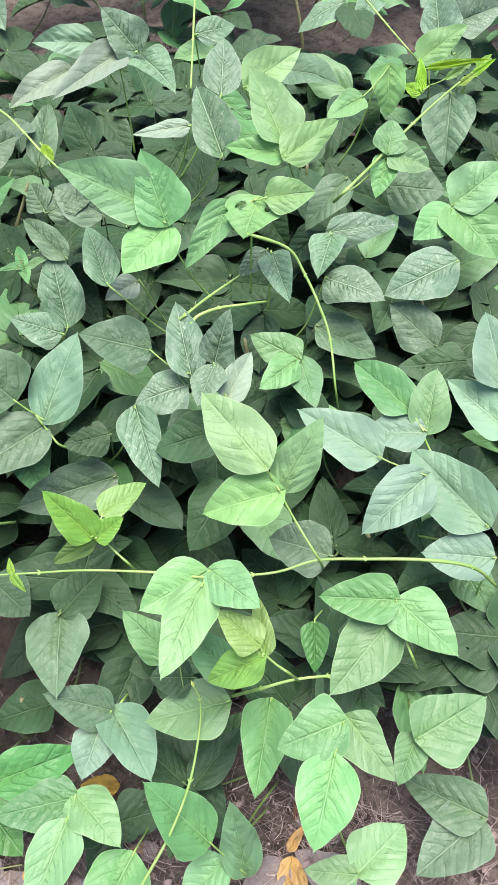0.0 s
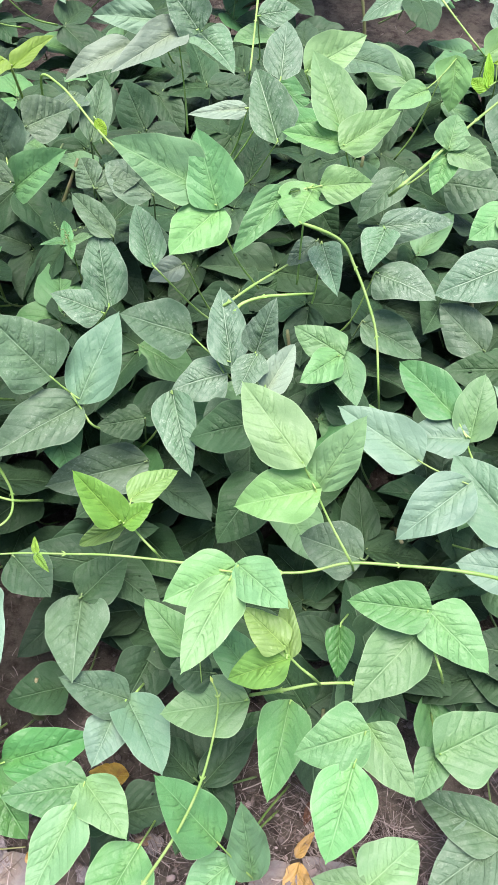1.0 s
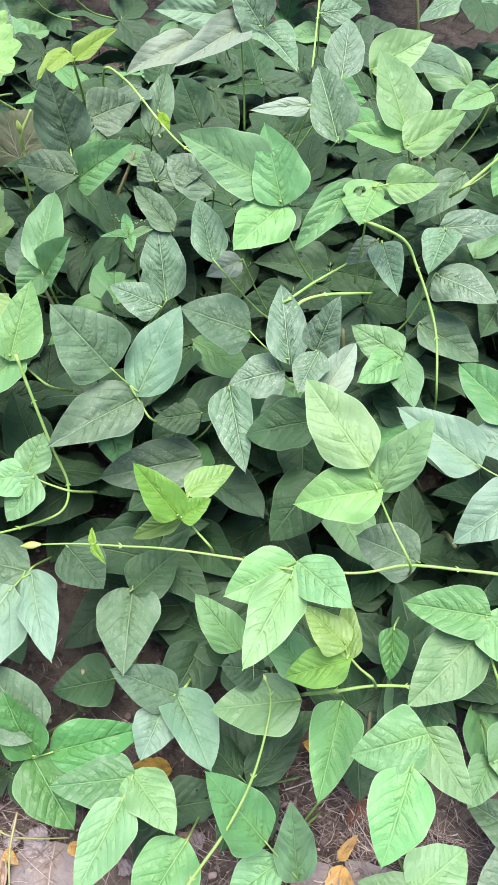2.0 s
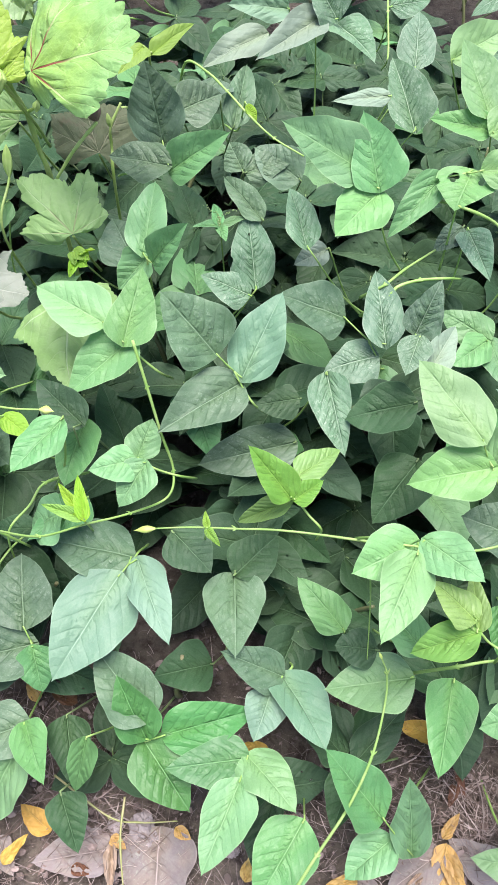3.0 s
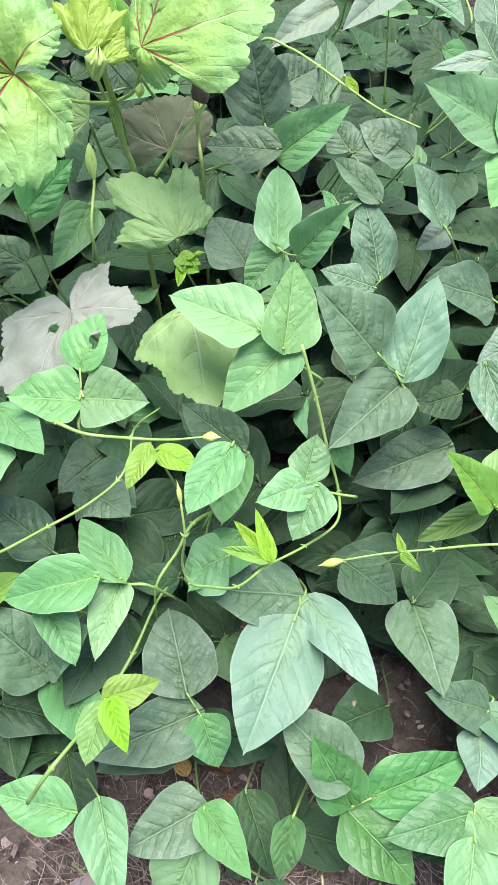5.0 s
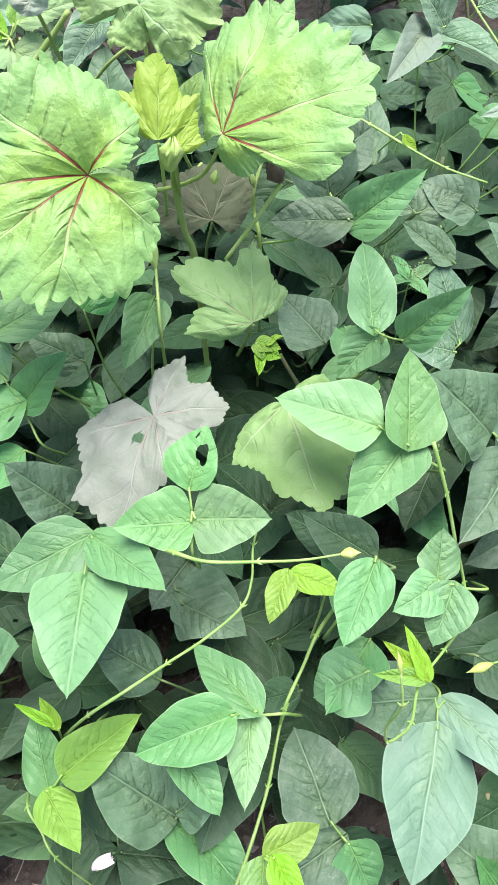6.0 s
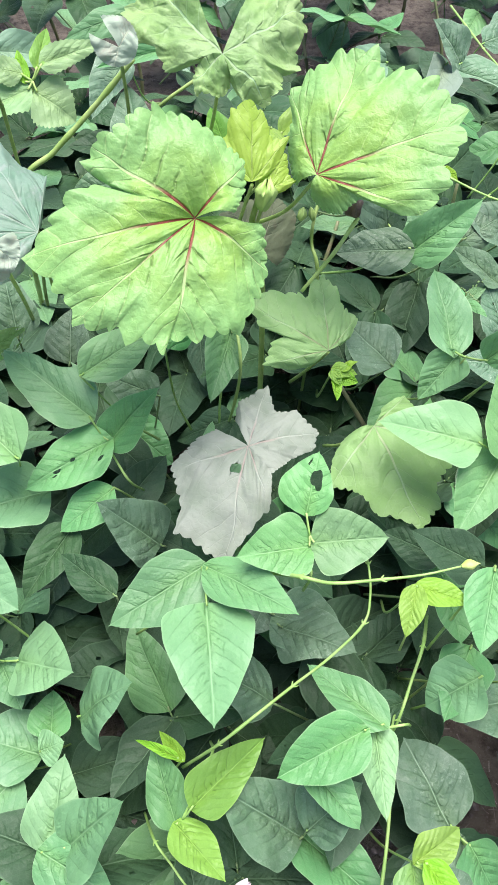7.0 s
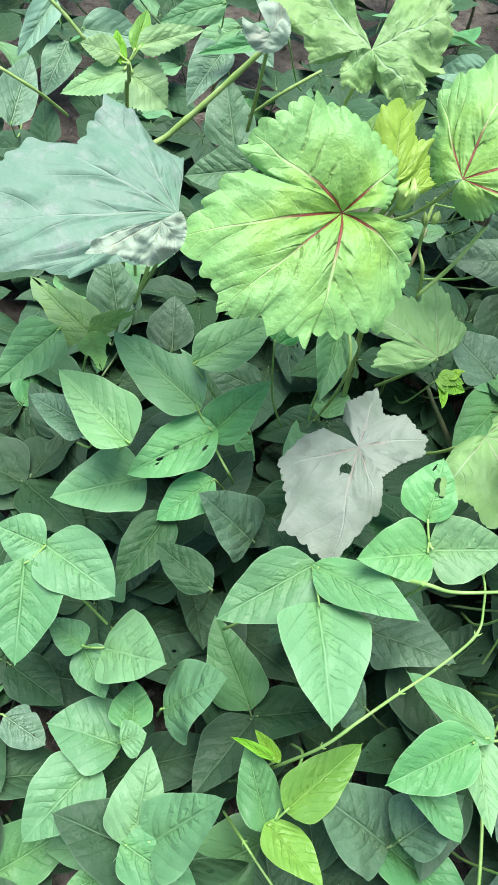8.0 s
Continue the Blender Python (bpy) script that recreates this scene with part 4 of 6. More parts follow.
sprig(4, (-0.656, 0.269, 0.191), (-0.616, 0.341, 0.126), [
    ("G", (-0.662, 0.267, 0.180), 6, 23, -4, 0.071, 0.038),
    ("J", (-0.645, 0.274, 0.209), -64, 15, 4, 0.080, 0.044),
    ("Y", (-0.662, 0.267, 0.191), -150, 18, -5, 0.064, 0.036),], via=(-0.619, 0.317, 0.185))
sprig(6, (-0.558, 0.340, 0.206), (-0.493, 0.338, 0.076), [
    ("O", (-0.560, 0.341, 0.210), 65, 50, -5, 0.088, 0.054),], material=DARKSTALK)
sprig(5, (-0.533, 0.408, 0.209), (-0.543, 0.534, 0.079), [
    ("O", (-0.531, 0.405, 0.211), -135, 26, 11, 0.080, 0.059),], material=DARKSTALK)
sprig(5, (-0.663, 0.595, 0.306), (-0.632, 0.584, 0.213), [
    ("M", (-0.660, 0.590, 0.298), -79, 46, 23, 0.080, 0.046),
    ("N", (-0.671, 0.608, 0.322), 44, 19, -23, 0.104, 0.059),
    ("V", (-0.658, 0.588, 0.306), 106, -12, -14, 0.090, 0.055),], via=(-0.645, 0.560, 0.271))
sprig(5, (-0.661, 0.553, 0.277), (-0.600, 0.599, 0.147), [
    ("M", (-0.664, 0.552, 0.275), 109, -24, -13, 0.064, 0.043),])
sprig(2, (-0.722, 0.577, 0.257), (-0.765, 0.676, 0.127), [
    ("M", (-0.726, 0.577, 0.258), 100, 6, -20, 0.088, 0.068),])
sprig(5, (-0.625, 0.512, 0.218), (-0.584, 0.580, 0.088), [
    ("O", (-0.627, 0.513, 0.221), 67, 50, -23, 0.085, 0.066),], material=DARKSTALK)
sprig(3, (-0.829, 0.510, 0.255), (-0.769, 0.481, 0.125), [
    ("G", (-0.839, 0.503, 0.256), 169, -21, -7, 0.087, 0.069),
    ("G", (-0.819, 0.517, 0.259), -135, -7, 13, 0.078, 0.063),])
sprig(3, (-0.792, 0.448, 0.176), (-0.743, 0.467, 0.102), [
    ("G", (-0.779, 0.444, 0.181), -126, 31, 7, 0.074, 0.073),
    ("G", (-0.798, 0.451, 0.169), -163, -5, 2, 0.052, 0.040),
    ("G", (-0.799, 0.448, 0.185), 47, 17, -10, 0.040, 0.034),], via=(-0.755, 0.446, 0.162))
sprig(3, (-0.734, 0.386, 0.157), (-0.726, 0.424, 0.027), [
    ("G", (-0.731, 0.385, 0.160), -94, 52, 2, 0.086, 0.071),])
sprig(3, (-0.775, 0.368, 0.134), (-0.745, 0.417, 0.004), [
    ("G", (-0.777, 0.370, 0.126), 65, 7, 4, 0.070, 0.073),
    ("G", (-0.773, 0.366, 0.146), -85, 12, 12, 0.024, 0.035),])
sprig(3, (-0.798, 0.357, 0.129), (-0.755, 0.411, 0.000), [
    ("G", (-0.801, 0.354, 0.128), 126, -10, -7, 0.086, 0.068),])
sprig(3, (-0.773, 0.281, 0.143), (-0.738, 0.267, 0.064), [
    ("G", (-0.772, 0.280, 0.145), -19, 21, -5, 0.080, 0.056),
    ("G", (-0.758, 0.278, 0.157), -83, 56, 2, 0.105, 0.067),
    ("G", (-0.779, 0.280, 0.153), -131, -6, 11, 0.074, 0.053),
    ("G", (-0.782, 0.285, 0.126), 76, -39, 3, 0.099, 0.043),], via=(-0.748, 0.265, 0.129))
sprig(2, (-0.737, 0.563, 0.337), (-0.772, 0.669, 0.207), [
    ("M", (-0.740, 0.566, 0.338), 35, 10, -14, 0.092, 0.057),])
sprig(2, (-0.769, 0.608, 0.299), (-0.786, 0.689, 0.169), [
    ("P", (-0.772, 0.610, 0.300), 55, 17, -13, 0.062, 0.043),])
sprig(5, (-0.672, 0.626, 0.360), (-0.605, 0.632, 0.230), [
    ("M", (-0.668, 0.627, 0.362), -74, 16, 28, 0.083, 0.047),])
sprig(2, (-0.759, 0.709, 0.320), (-0.782, 0.735, 0.190), [
    ("C", (-0.760, 0.706, 0.325), 38, 14, -20, 0.085, 0.052),
    ("C", (-0.759, 0.702, 0.329), -95, 35, 36, 0.054, 0.026),
    ("C", (-0.760, 0.697, 0.332), -175, 26, 13, 0.089, 0.032),])
sprig(5, (-0.537, 0.423, 0.205), (-0.544, 0.540, 0.075), [
    ("O", (-0.534, 0.421, 0.206), -127, 10, 11, 0.069, 0.062),], material=DARKSTALK)
# leaves further back and in between
sprig(16, (0.265, 0.792, 0.311), (0.315, 0.909, 0.134), [
    ("G", (0.267, 0.793, 0.318), -61, 25, 26, 0.080, 0.065),
    ("G", (0.264, 0.789, 0.312), 126, -16, -19, 0.066, 0.052),
    ("G", (0.264, 0.793, 0.316), -141, -17, 17, 0.093, 0.074),])
sprig(4, (-0.476, 0.012, 0.040), (-0.556, 0.093, -0.004), [
    ("G", (-0.477, 0.012, 0.044), 57, 2, 7, 0.058, 0.045),
    ("G", (-0.475, 0.013, 0.044), -135, -8, -2, 0.055, 0.033),])
sprig(6, (-0.489, 0.185, 0.248), (-0.482, 0.258, 0.040), [
    ("E", (-0.490, 0.187, 0.252), -71, -7, 12, 0.047, 0.030),
    ("E", (-0.485, 0.184, 0.260), -158, -2, -2, 0.044, 0.024),
    ("Y", (-0.492, 0.186, 0.243), 166, -3, 4, 0.049, 0.034),])
sprig(3, (-0.824, 0.514, 0.252), (-0.820, 0.575, 0.058), [
    ("G", (-0.822, 0.518, 0.258), 63, 15, -22, 0.045, 0.046),])
sprig(15, (0.295, 0.499, 0.272), (0.315, 0.595, 0.075), [
    ("Q", (0.290, 0.522, 0.291), 9, 19, -16, 0.091, 0.062),
    ("Q", (0.299, 0.476, 0.262), 41, 1, -24, 0.098, 0.059),])
sprig(6, (-0.446, 0.358, 0.353), (-0.408, 0.435, 0.140), [
    ("E", (-0.443, 0.361, 0.349), -125, 5, 9, 0.044, 0.024),
    ("E", (-0.449, 0.355, 0.365), 150, -23, -0, 0.040, 0.022),])
sprig(6, (-0.354, 0.279, 0.304), (-0.405, 0.365, 0.091), [
    ("E", (-0.353, 0.278, 0.308), 45, 18, -14, 0.045, 0.013),
    ("E", (-0.353, 0.278, 0.308), 17, 25, -3, 0.044, 0.015),
    ("E", (-0.354, 0.280, 0.307), 83, 15, -23, 0.043, 0.014),])
sprig(19, (0.252, 0.993, 0.353), (0.301, 1.163, 0.212), [
    ("E", (0.241, 0.988, 0.345), 65, 12, -37, 0.027, 0.020),
    ("E", (0.243, 0.989, 0.348), 4, 33, -5, 0.047, 0.015),
    ("E", (0.249, 1.004, 0.373), -94, 11, 43, 0.082, 0.011),
    ("Y", (0.273, 0.992, 0.364), -65, 20, 34, 0.045, 0.011),])
sprig(7, (-0.432, 0.604, 0.328), (-0.385, 0.736, 0.134), [
    ("E", (-0.432, 0.604, 0.332), -117, -1, 21, 0.025, 0.017),
    ("E", (-0.432, 0.603, 0.332), -164, -28, 7, 0.017, 0.013),
    ("E", (-0.424, 0.602, 0.330), -80, 20, -30, 0.020, 0.018),
    ("E", (-0.423, 0.598, 0.326), -140, 10, 40, 0.018, 0.016),
    ("E", (-0.430, 0.597, 0.324), 170, -20, -25, 0.022, 0.012),
    ("E", (-0.420, 0.597, 0.326), -30, 45, 10, 0.014, 0.014),])
sprig(8, (-0.239, 0.297, 0.271), (-0.260, 0.362, 0.066), [
    ("E", (-0.238, 0.297, 0.276), 14, 19, -12, 0.017, 0.008),
    ("E", (-0.239, 0.296, 0.274), -134, -16, 19, 0.023, 0.010),])
sprig(4, (-0.647, 0.311, 0.211), (-0.678, 0.342, 0.007), [
    ("E", (-0.646, 0.310, 0.214), 29, 9, -10, 0.032, 0.013),
    ("E", (-0.650, 0.313, 0.215), 56, 7, -3, 0.040, 0.009),])
sprig(10, (-0.077, 1.066, 0.384), (-0.085, 1.208, 0.230), [
    ("P", (-0.073, 1.068, 0.384), -69, 0, 33, 0.058, 0.041),])
sprig(10, (-0.216, 1.053, 0.380), (-0.217, 1.170, 0.241), [
    ("Q", (-0.219, 1.052, 0.381), 104, 8, -44, 0.085, 0.046),])
sprig(19, (0.246, 1.062, 0.347), (0.287, 1.231, 0.218), [
    ("L", (0.249, 1.063, 0.349), -66, 26, 26, 0.080, 0.048),])
sprig(19, (0.298, 1.165, 0.319), (0.340, 1.315, 0.193), [
    ("P", (0.297, 1.168, 0.322), 9, 35, -12, 0.077, 0.064),])
sprig(19, (0.316, 1.189, 0.330), (0.370, 1.321, 0.202), [
    ("P", (0.320, 1.189, 0.331), -76, 14, 40, 0.082, 0.063),])
sprig(14, (0.193, 0.877, 0.276), (0.195, 1.036, 0.124), [
    ("O", (0.197, 0.876, 0.277), -105, 5, 30, 0.078, 0.080),], material=DARKSTALK)
sprig(12, (0.023, 0.701, 0.327), (0.033, 0.834, 0.170), [
    ("O", (0.020, 0.698, 0.326), 135, -12, -19, 0.048, 0.031),], material=DARKSTALK)
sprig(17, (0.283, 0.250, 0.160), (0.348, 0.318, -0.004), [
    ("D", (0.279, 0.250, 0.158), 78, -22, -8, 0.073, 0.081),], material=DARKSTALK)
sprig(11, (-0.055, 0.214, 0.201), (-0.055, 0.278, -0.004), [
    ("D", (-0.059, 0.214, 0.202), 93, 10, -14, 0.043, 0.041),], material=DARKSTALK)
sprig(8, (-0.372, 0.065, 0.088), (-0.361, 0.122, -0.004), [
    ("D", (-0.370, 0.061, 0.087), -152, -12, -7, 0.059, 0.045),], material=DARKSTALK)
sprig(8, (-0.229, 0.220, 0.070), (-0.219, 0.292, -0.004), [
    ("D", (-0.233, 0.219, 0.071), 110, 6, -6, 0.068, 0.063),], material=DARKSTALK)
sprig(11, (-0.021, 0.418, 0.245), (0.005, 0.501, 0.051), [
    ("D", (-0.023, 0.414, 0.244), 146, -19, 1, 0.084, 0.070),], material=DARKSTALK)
sprig(8, (-0.116, 0.061, 0.122), (-0.111, 0.113, -0.004), [
    ("G", (-0.118, 0.057, 0.121), 152, -9, -5, 0.086, 0.066),])
sprig(13, (-0.023, 0.057, 0.097), (0.023, 0.116, -0.004), [
    ("G", (-0.026, 0.054, 0.096), 132, -14, 7, 0.062, 0.047),])
sprig(7, (-0.362, 0.610, 0.313), (-0.367, 0.740, 0.137), [
    ("O", (-0.364, 0.613, 0.314), 34, 16, -8, 0.065, 0.065),], material=DARKSTALK)
sprig(18, (-0.327, 0.766, 0.410), (-0.346, 0.934, 0.258), [
    ("O", (-0.324, 0.769, 0.410), -51, 1, 33, 0.057, 0.057),], material=DARKSTALK)
sprig(6, (-0.369, 0.348, 0.360), (-0.427, 0.441, 0.153), [
    ("D", (-0.374, 0.375, 0.324), 54, 16, -19, 0.067, 0.045),], material=DARKSTALK)
sprig(8, (-0.282, 0.317, 0.216), (-0.278, 0.398, 0.027), [
    ("D", (-0.279, 0.315, 0.216), -130, -8, 2, 0.060, 0.056),], material=DARKSTALK)
sprig(8, (-0.212, 0.290, 0.174), (-0.205, 0.368, -0.004), [
    ("D", (-0.209, 0.293, 0.174), -40, 4, 7, 0.065, 0.056),], material=DARKSTALK)
sprig(4, (-0.526, 0.119, 0.145), (-0.584, 0.165, -0.004), [
    ("G", (-0.530, 0.120, 0.145), 77, 3, -7, 0.074, 0.049),])
sprig(6, (-0.435, 0.318, 0.186), (-0.438, 0.386, -0.004), [
    ("D", (-0.439, 0.317, 0.187), 95, 3, -16, 0.048, 0.033),], material=DARKSTALK)
sprig(5, (-0.599, 0.641, 0.292), (-0.601, 0.745, 0.106), [
    ("O", (-0.603, 0.643, 0.293), 63, 16, -28, 0.059, 0.045),], material=DARKSTALK)
sprig(2, (-0.787, 0.704, 0.338), (-0.799, 0.827, 0.166), [
    ("G", (-0.790, 0.702, 0.337), 122, -18, -28, 0.077, 0.052),])
sprig(1, (-0.881, 0.418, 0.119), (-0.924, 0.483, -0.004), [
    ("P", (-0.878, 0.415, 0.119), -132, -6, 6, 0.047, 0.038),])
sprig(3, (-0.789, 0.268, 0.107), (-0.772, 0.337, -0.004), [
    ("G", (-0.793, 0.267, 0.107), 99, 6, -3, 0.045, 0.033),])
sprig(3, (-0.762, 0.373, 0.143), (-0.760, 0.449, -0.004), [
    ("G", (-0.762, 0.377, 0.144), -10, 6, -2, 0.044, 0.042),])
sprig(3, (-0.705, 0.541, 0.246), (-0.699, 0.614, 0.038), [
    ("D", (-0.708, 0.538, 0.245), 135, -15, -10, 0.080, 0.046),], material=DARKSTALK)
sprig(3, (-0.677, 0.461, 0.236), (-0.681, 0.538, 0.039), [
    ("D", (-0.680, 0.464, 0.237), 40, 4, -17, 0.066, 0.038),], material=DARKSTALK)
sprig(2, (-0.682, 0.687, 0.310), (-0.701, 0.831, 0.126), [
    ("O", (-0.681, 0.691, 0.311), -11, 23, -7, 0.057, 0.048),], material=DARKSTALK)
sprig(2, (-0.729, 0.735, 0.310), (-0.738, 0.866, 0.151), [
    ("O", (-0.729, 0.739, 0.312), 3, 29, -4, 0.072, 0.057),], material=DARKSTALK)
sprig(21, (-0.830, 1.155, 0.265), (-0.823, 1.385, 0.133), [
    ("P", (-0.829, 1.159, 0.267), -23, 27, 18, 0.103, 0.056),])
sprig(18, (-0.252, 0.798, 0.405), (-0.299, 0.959, 0.256), [
    ("E", (-0.249, 0.796, 0.403), -134, -35, 9, 0.022, 0.013),])
sprig(21, (-0.719, 1.327, 0.305), (-0.720, 1.519, 0.193), [
    ("Q", (-0.715, 1.327, 0.304), -97, -7, 39, 0.092, 0.057),])
sprig(21, (-0.752, 1.370, 0.326), (-0.747, 1.542, 0.210), [
    ("Q", (-0.755, 1.368, 0.324), 134, -31, -36, 0.099, 0.043),])
sprig(22, (-0.520, 1.279, 0.363), (-0.487, 1.484, 0.242), [
    ("G", (-0.524, 1.279, 0.362), 94, -14, -41, 0.095, 0.045),])
sprig(18, (-0.546, 1.150, 0.370), (-0.478, 1.269, 0.226), [
    ("P", (-0.548, 1.147, 0.368), 135, -28, -14, 0.090, 0.054),])
sprig(18, (-0.549, 1.037, 0.297), (-0.487, 1.155, 0.154), [
    ("O", (-0.549, 1.041, 0.300), 1, 36, -13, 0.091, 0.069),], material=DARKSTALK)
sprig(18, (-0.579, 0.834, 0.410), (-0.514, 0.984, 0.279), [
    ("O", (-0.583, 0.835, 0.409), 80, -10, -38, 0.067, 0.051),], material=DARKSTALK)
sprig(18, (-0.473, 1.113, 0.398), (-0.411, 1.213, 0.268), [
    ("G", (-0.477, 1.114, 0.397), 86, -11, -43, 0.115, 0.029),])
sprig(18, (-0.269, 0.821, 0.353), (-0.309, 0.983, 0.190), [
    ("O", (-0.268, 0.824, 0.355), -7, 26, 22, 0.084, 0.038),], material=DARKSTALK)
sprig(10, (-0.177, 0.733, 0.349), (-0.203, 0.894, 0.172), [
    ("O", (-0.180, 0.735, 0.351), 70, 23, -31, 0.065, 0.054),], material=DARKSTALK)
sprig(7, (-0.217, 0.673, 0.337), (-0.271, 0.804, 0.175), [
    ("O", (-0.220, 0.675, 0.339), 55, 27, -9, 0.066, 0.033),], material=DARKSTALK)
sprig(16, (0.240, 0.625, 0.232), (0.299, 0.757, 0.036), [
    ("O", (0.237, 0.627, 0.233), 50, 19, -22, 0.079, 0.061),], material=DARKSTALK)
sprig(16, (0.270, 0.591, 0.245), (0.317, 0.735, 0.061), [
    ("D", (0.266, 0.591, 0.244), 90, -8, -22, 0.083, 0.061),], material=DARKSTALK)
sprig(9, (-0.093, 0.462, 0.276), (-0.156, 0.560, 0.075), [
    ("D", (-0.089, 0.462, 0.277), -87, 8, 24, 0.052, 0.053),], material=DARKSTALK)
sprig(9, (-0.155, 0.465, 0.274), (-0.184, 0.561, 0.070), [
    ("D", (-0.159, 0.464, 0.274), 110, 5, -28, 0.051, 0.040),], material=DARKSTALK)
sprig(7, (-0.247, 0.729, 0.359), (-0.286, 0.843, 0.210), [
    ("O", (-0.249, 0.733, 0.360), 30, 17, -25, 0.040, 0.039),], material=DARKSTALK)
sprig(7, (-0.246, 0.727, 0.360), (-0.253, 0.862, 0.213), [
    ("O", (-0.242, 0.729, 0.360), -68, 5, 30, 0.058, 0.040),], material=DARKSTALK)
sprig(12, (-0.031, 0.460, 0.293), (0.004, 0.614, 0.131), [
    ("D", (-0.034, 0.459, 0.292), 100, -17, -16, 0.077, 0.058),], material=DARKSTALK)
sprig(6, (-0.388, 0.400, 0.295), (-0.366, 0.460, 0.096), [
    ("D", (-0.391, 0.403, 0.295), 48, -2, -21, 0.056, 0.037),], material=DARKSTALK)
sprig(19, (0.316, 1.014, 0.364), (0.340, 1.193, 0.209), [
    ("E", (0.319, 1.015, 0.366), -62, 33, 17, 0.026, 0.012),])
sprig(19, (0.301, 0.992, 0.363), (0.357, 1.163, 0.204), [
    ("E", (0.305, 0.994, 0.364), -63, 23, 31, 0.046, 0.010),])
sprig(19, (0.287, 0.977, 0.362), (0.335, 1.141, 0.224), [
    ("E", (0.291, 0.979, 0.364), -67, 28, 34, 0.027, 0.011),])
sprig(8, (-0.379, 0.139, 0.104), (-0.356, 0.199, -0.004), [
    ("D", (-0.378, 0.136, 0.103), -163, -12, -8, 0.072, 0.048),], material=DARKSTALK)

sprig(18, (-0.296, 0.882, 0.374), (-0.286, 0.908, 0.258), [
    ("A", (-0.296, 0.878, 0.378), 153, -4, 10, 0.107, 0.068),], material=DARKSTALK)

# twining shoots
runner(8, 0.0020, [(0.270, 0.312, 0.205), (0.225, 0.303, 0.278), (0.175, 0.305, 0.292), (0.118, 0.309, 0.285), (0.068, 0.310, 0.279), (0.005, 0.298, 0.271), (-0.149, 0.299, 0.280), (-0.210, 0.299, 0.274), (-0.255, 0.297, 0.272), (-0.290, 0.292, 0.272)], (0.022, 0.0042))
runner(8, 0.0020, [(-0.20, -0.10, 0.05), (-0.155, -0.055, 0.125), (-0.126, -0.008, 0.139), (-0.105, 0.027, 0.150), (-0.077, 0.072, 0.167), (-0.058, 0.117, 0.185), (-0.049, 0.163, 0.203), (-0.049, 0.188, 0.212), (-0.055, 0.200, 0.219)], (0.007, 0.0017))
runner(8, 0.0009, [(-0.078, 0.259, 0.295), (-0.073, 0.242, 0.262), (-0.070, 0.222, 0.232), (-0.067, 0.203, 0.199)])
runner(9, 0.0016, [(-0.323, 0.430, 0.395), (-0.310, 0.408, 0.352), (-0.297, 0.387, 0.300), (-0.285, 0.370, 0.256), (-0.288, 0.343, 0.244), (-0.320, 0.313, 0.259), (-0.356, 0.281, 0.290), (-0.381, 0.244, 0.336), (-0.403, 0.227, 0.379), (-0.413, 0.223, 0.396), (-0.416, 0.226, 0.422), (-0.412, 0.228, 0.455), (-0.413, 0.239, 0.476)], (0.016, 0.0017))
runner(4, 0.0015, [(-0.647, 0.312, 0.181), (-0.616, 0.307, 0.248), (-0.582, 0.319, 0.260), (-0.548, 0.331, 0.273), (-0.514, 0.342, 0.288), (-0.483, 0.356, 0.307), (-0.472, 0.374, 0.316), (-0.467, 0.398, 0.327), (-0.451, 0.449, 0.285)])
runner(18, 0.0017, [(-0.360, 0.930, 0.310), (-0.338, 0.890, 0.392), (-0.307, 0.863, 0.399), (-0.278, 0.827, 0.399), (-0.247, 0.787, 0.396), (-0.214, 0.755, 0.390), (-0.176, 0.733, 0.384)])
runner(4, 0.0019, [(-0.566, 0.126, 0.159), (-0.538, 0.142, 0.210), (-0.506, 0.190, 0.197), (-0.479, 0.242, 0.189), (-0.458, 0.294, 0.187), (-0.437, 0.325, 0.180)])
runner(12, 0.0020, [(-0.096, 0.599, 0.298), (-0.074, 0.584, 0.336), (-0.047, 0.624, 0.325), (-0.011, 0.666, 0.317)])
runner(12, 0.0023, [(-0.092, 0.597, 0.269), (-0.068, 0.576, 0.328), (-0.058, 0.585, 0.335), (-0.036, 0.592, 0.340), (-0.007, 0.596, 0.342), (0.022, 0.639, 0.300)])
runner(14, 0.0022, [(0.110, 0.791, 0.322), (0.120, 0.770, 0.357), (0.166, 0.838, 0.350), (0.218, 0.906, 0.353), (0.277, 0.969, 0.363), (0.338, 1.023, 0.374)])
runner(3, 0.0019, [(-0.553, 0.428, 0.296), (-0.530, 0.391, 0.348), (-0.506, 0.381, 0.345), (-0.468, 0.374, 0.347), (-0.435, 0.368, 0.352), (-0.406, 0.365, 0.359)], (0.015, 0.0048))
runner(12, 0.0020, [(-0.029, 0.700, 0.364), (-0.001, 0.653, 0.395), (0.044, 0.648, 0.378), (0.064, 0.634, 0.352), (0.081, 0.606, 0.330), (0.094, 0.575, 0.307), (0.101, 0.527, 0.273), (0.112, 0.538, 0.207)])
runner(6, 0.0018, [(-0.390, 0.386, 0.203), (-0.420, 0.346, 0.246), (-0.436, 0.324, 0.232), (-0.456, 0.297, 0.216), (-0.462, 0.288, 0.146)])
runner(4, 0.0013, [(-0.689, 0.296, 0.116), (-0.682, 0.262, 0.169), (-0.672, 0.242, 0.164), (-0.661, 0.221, 0.160), (-0.639, 0.199, 0.095)])
runner(8, 0.0014, [(-0.309, 0.071, 0.050), (-0.307, 0.030, 0.045), (-0.296, -0.020, 0.030)])
runner(8, 0.0013, [(-0.391, 0.085, 0.050), (-0.325, 0.051, 0.040), (-0.289, 0.049, 0.035), (-0.249, 0.054, 0.040)])
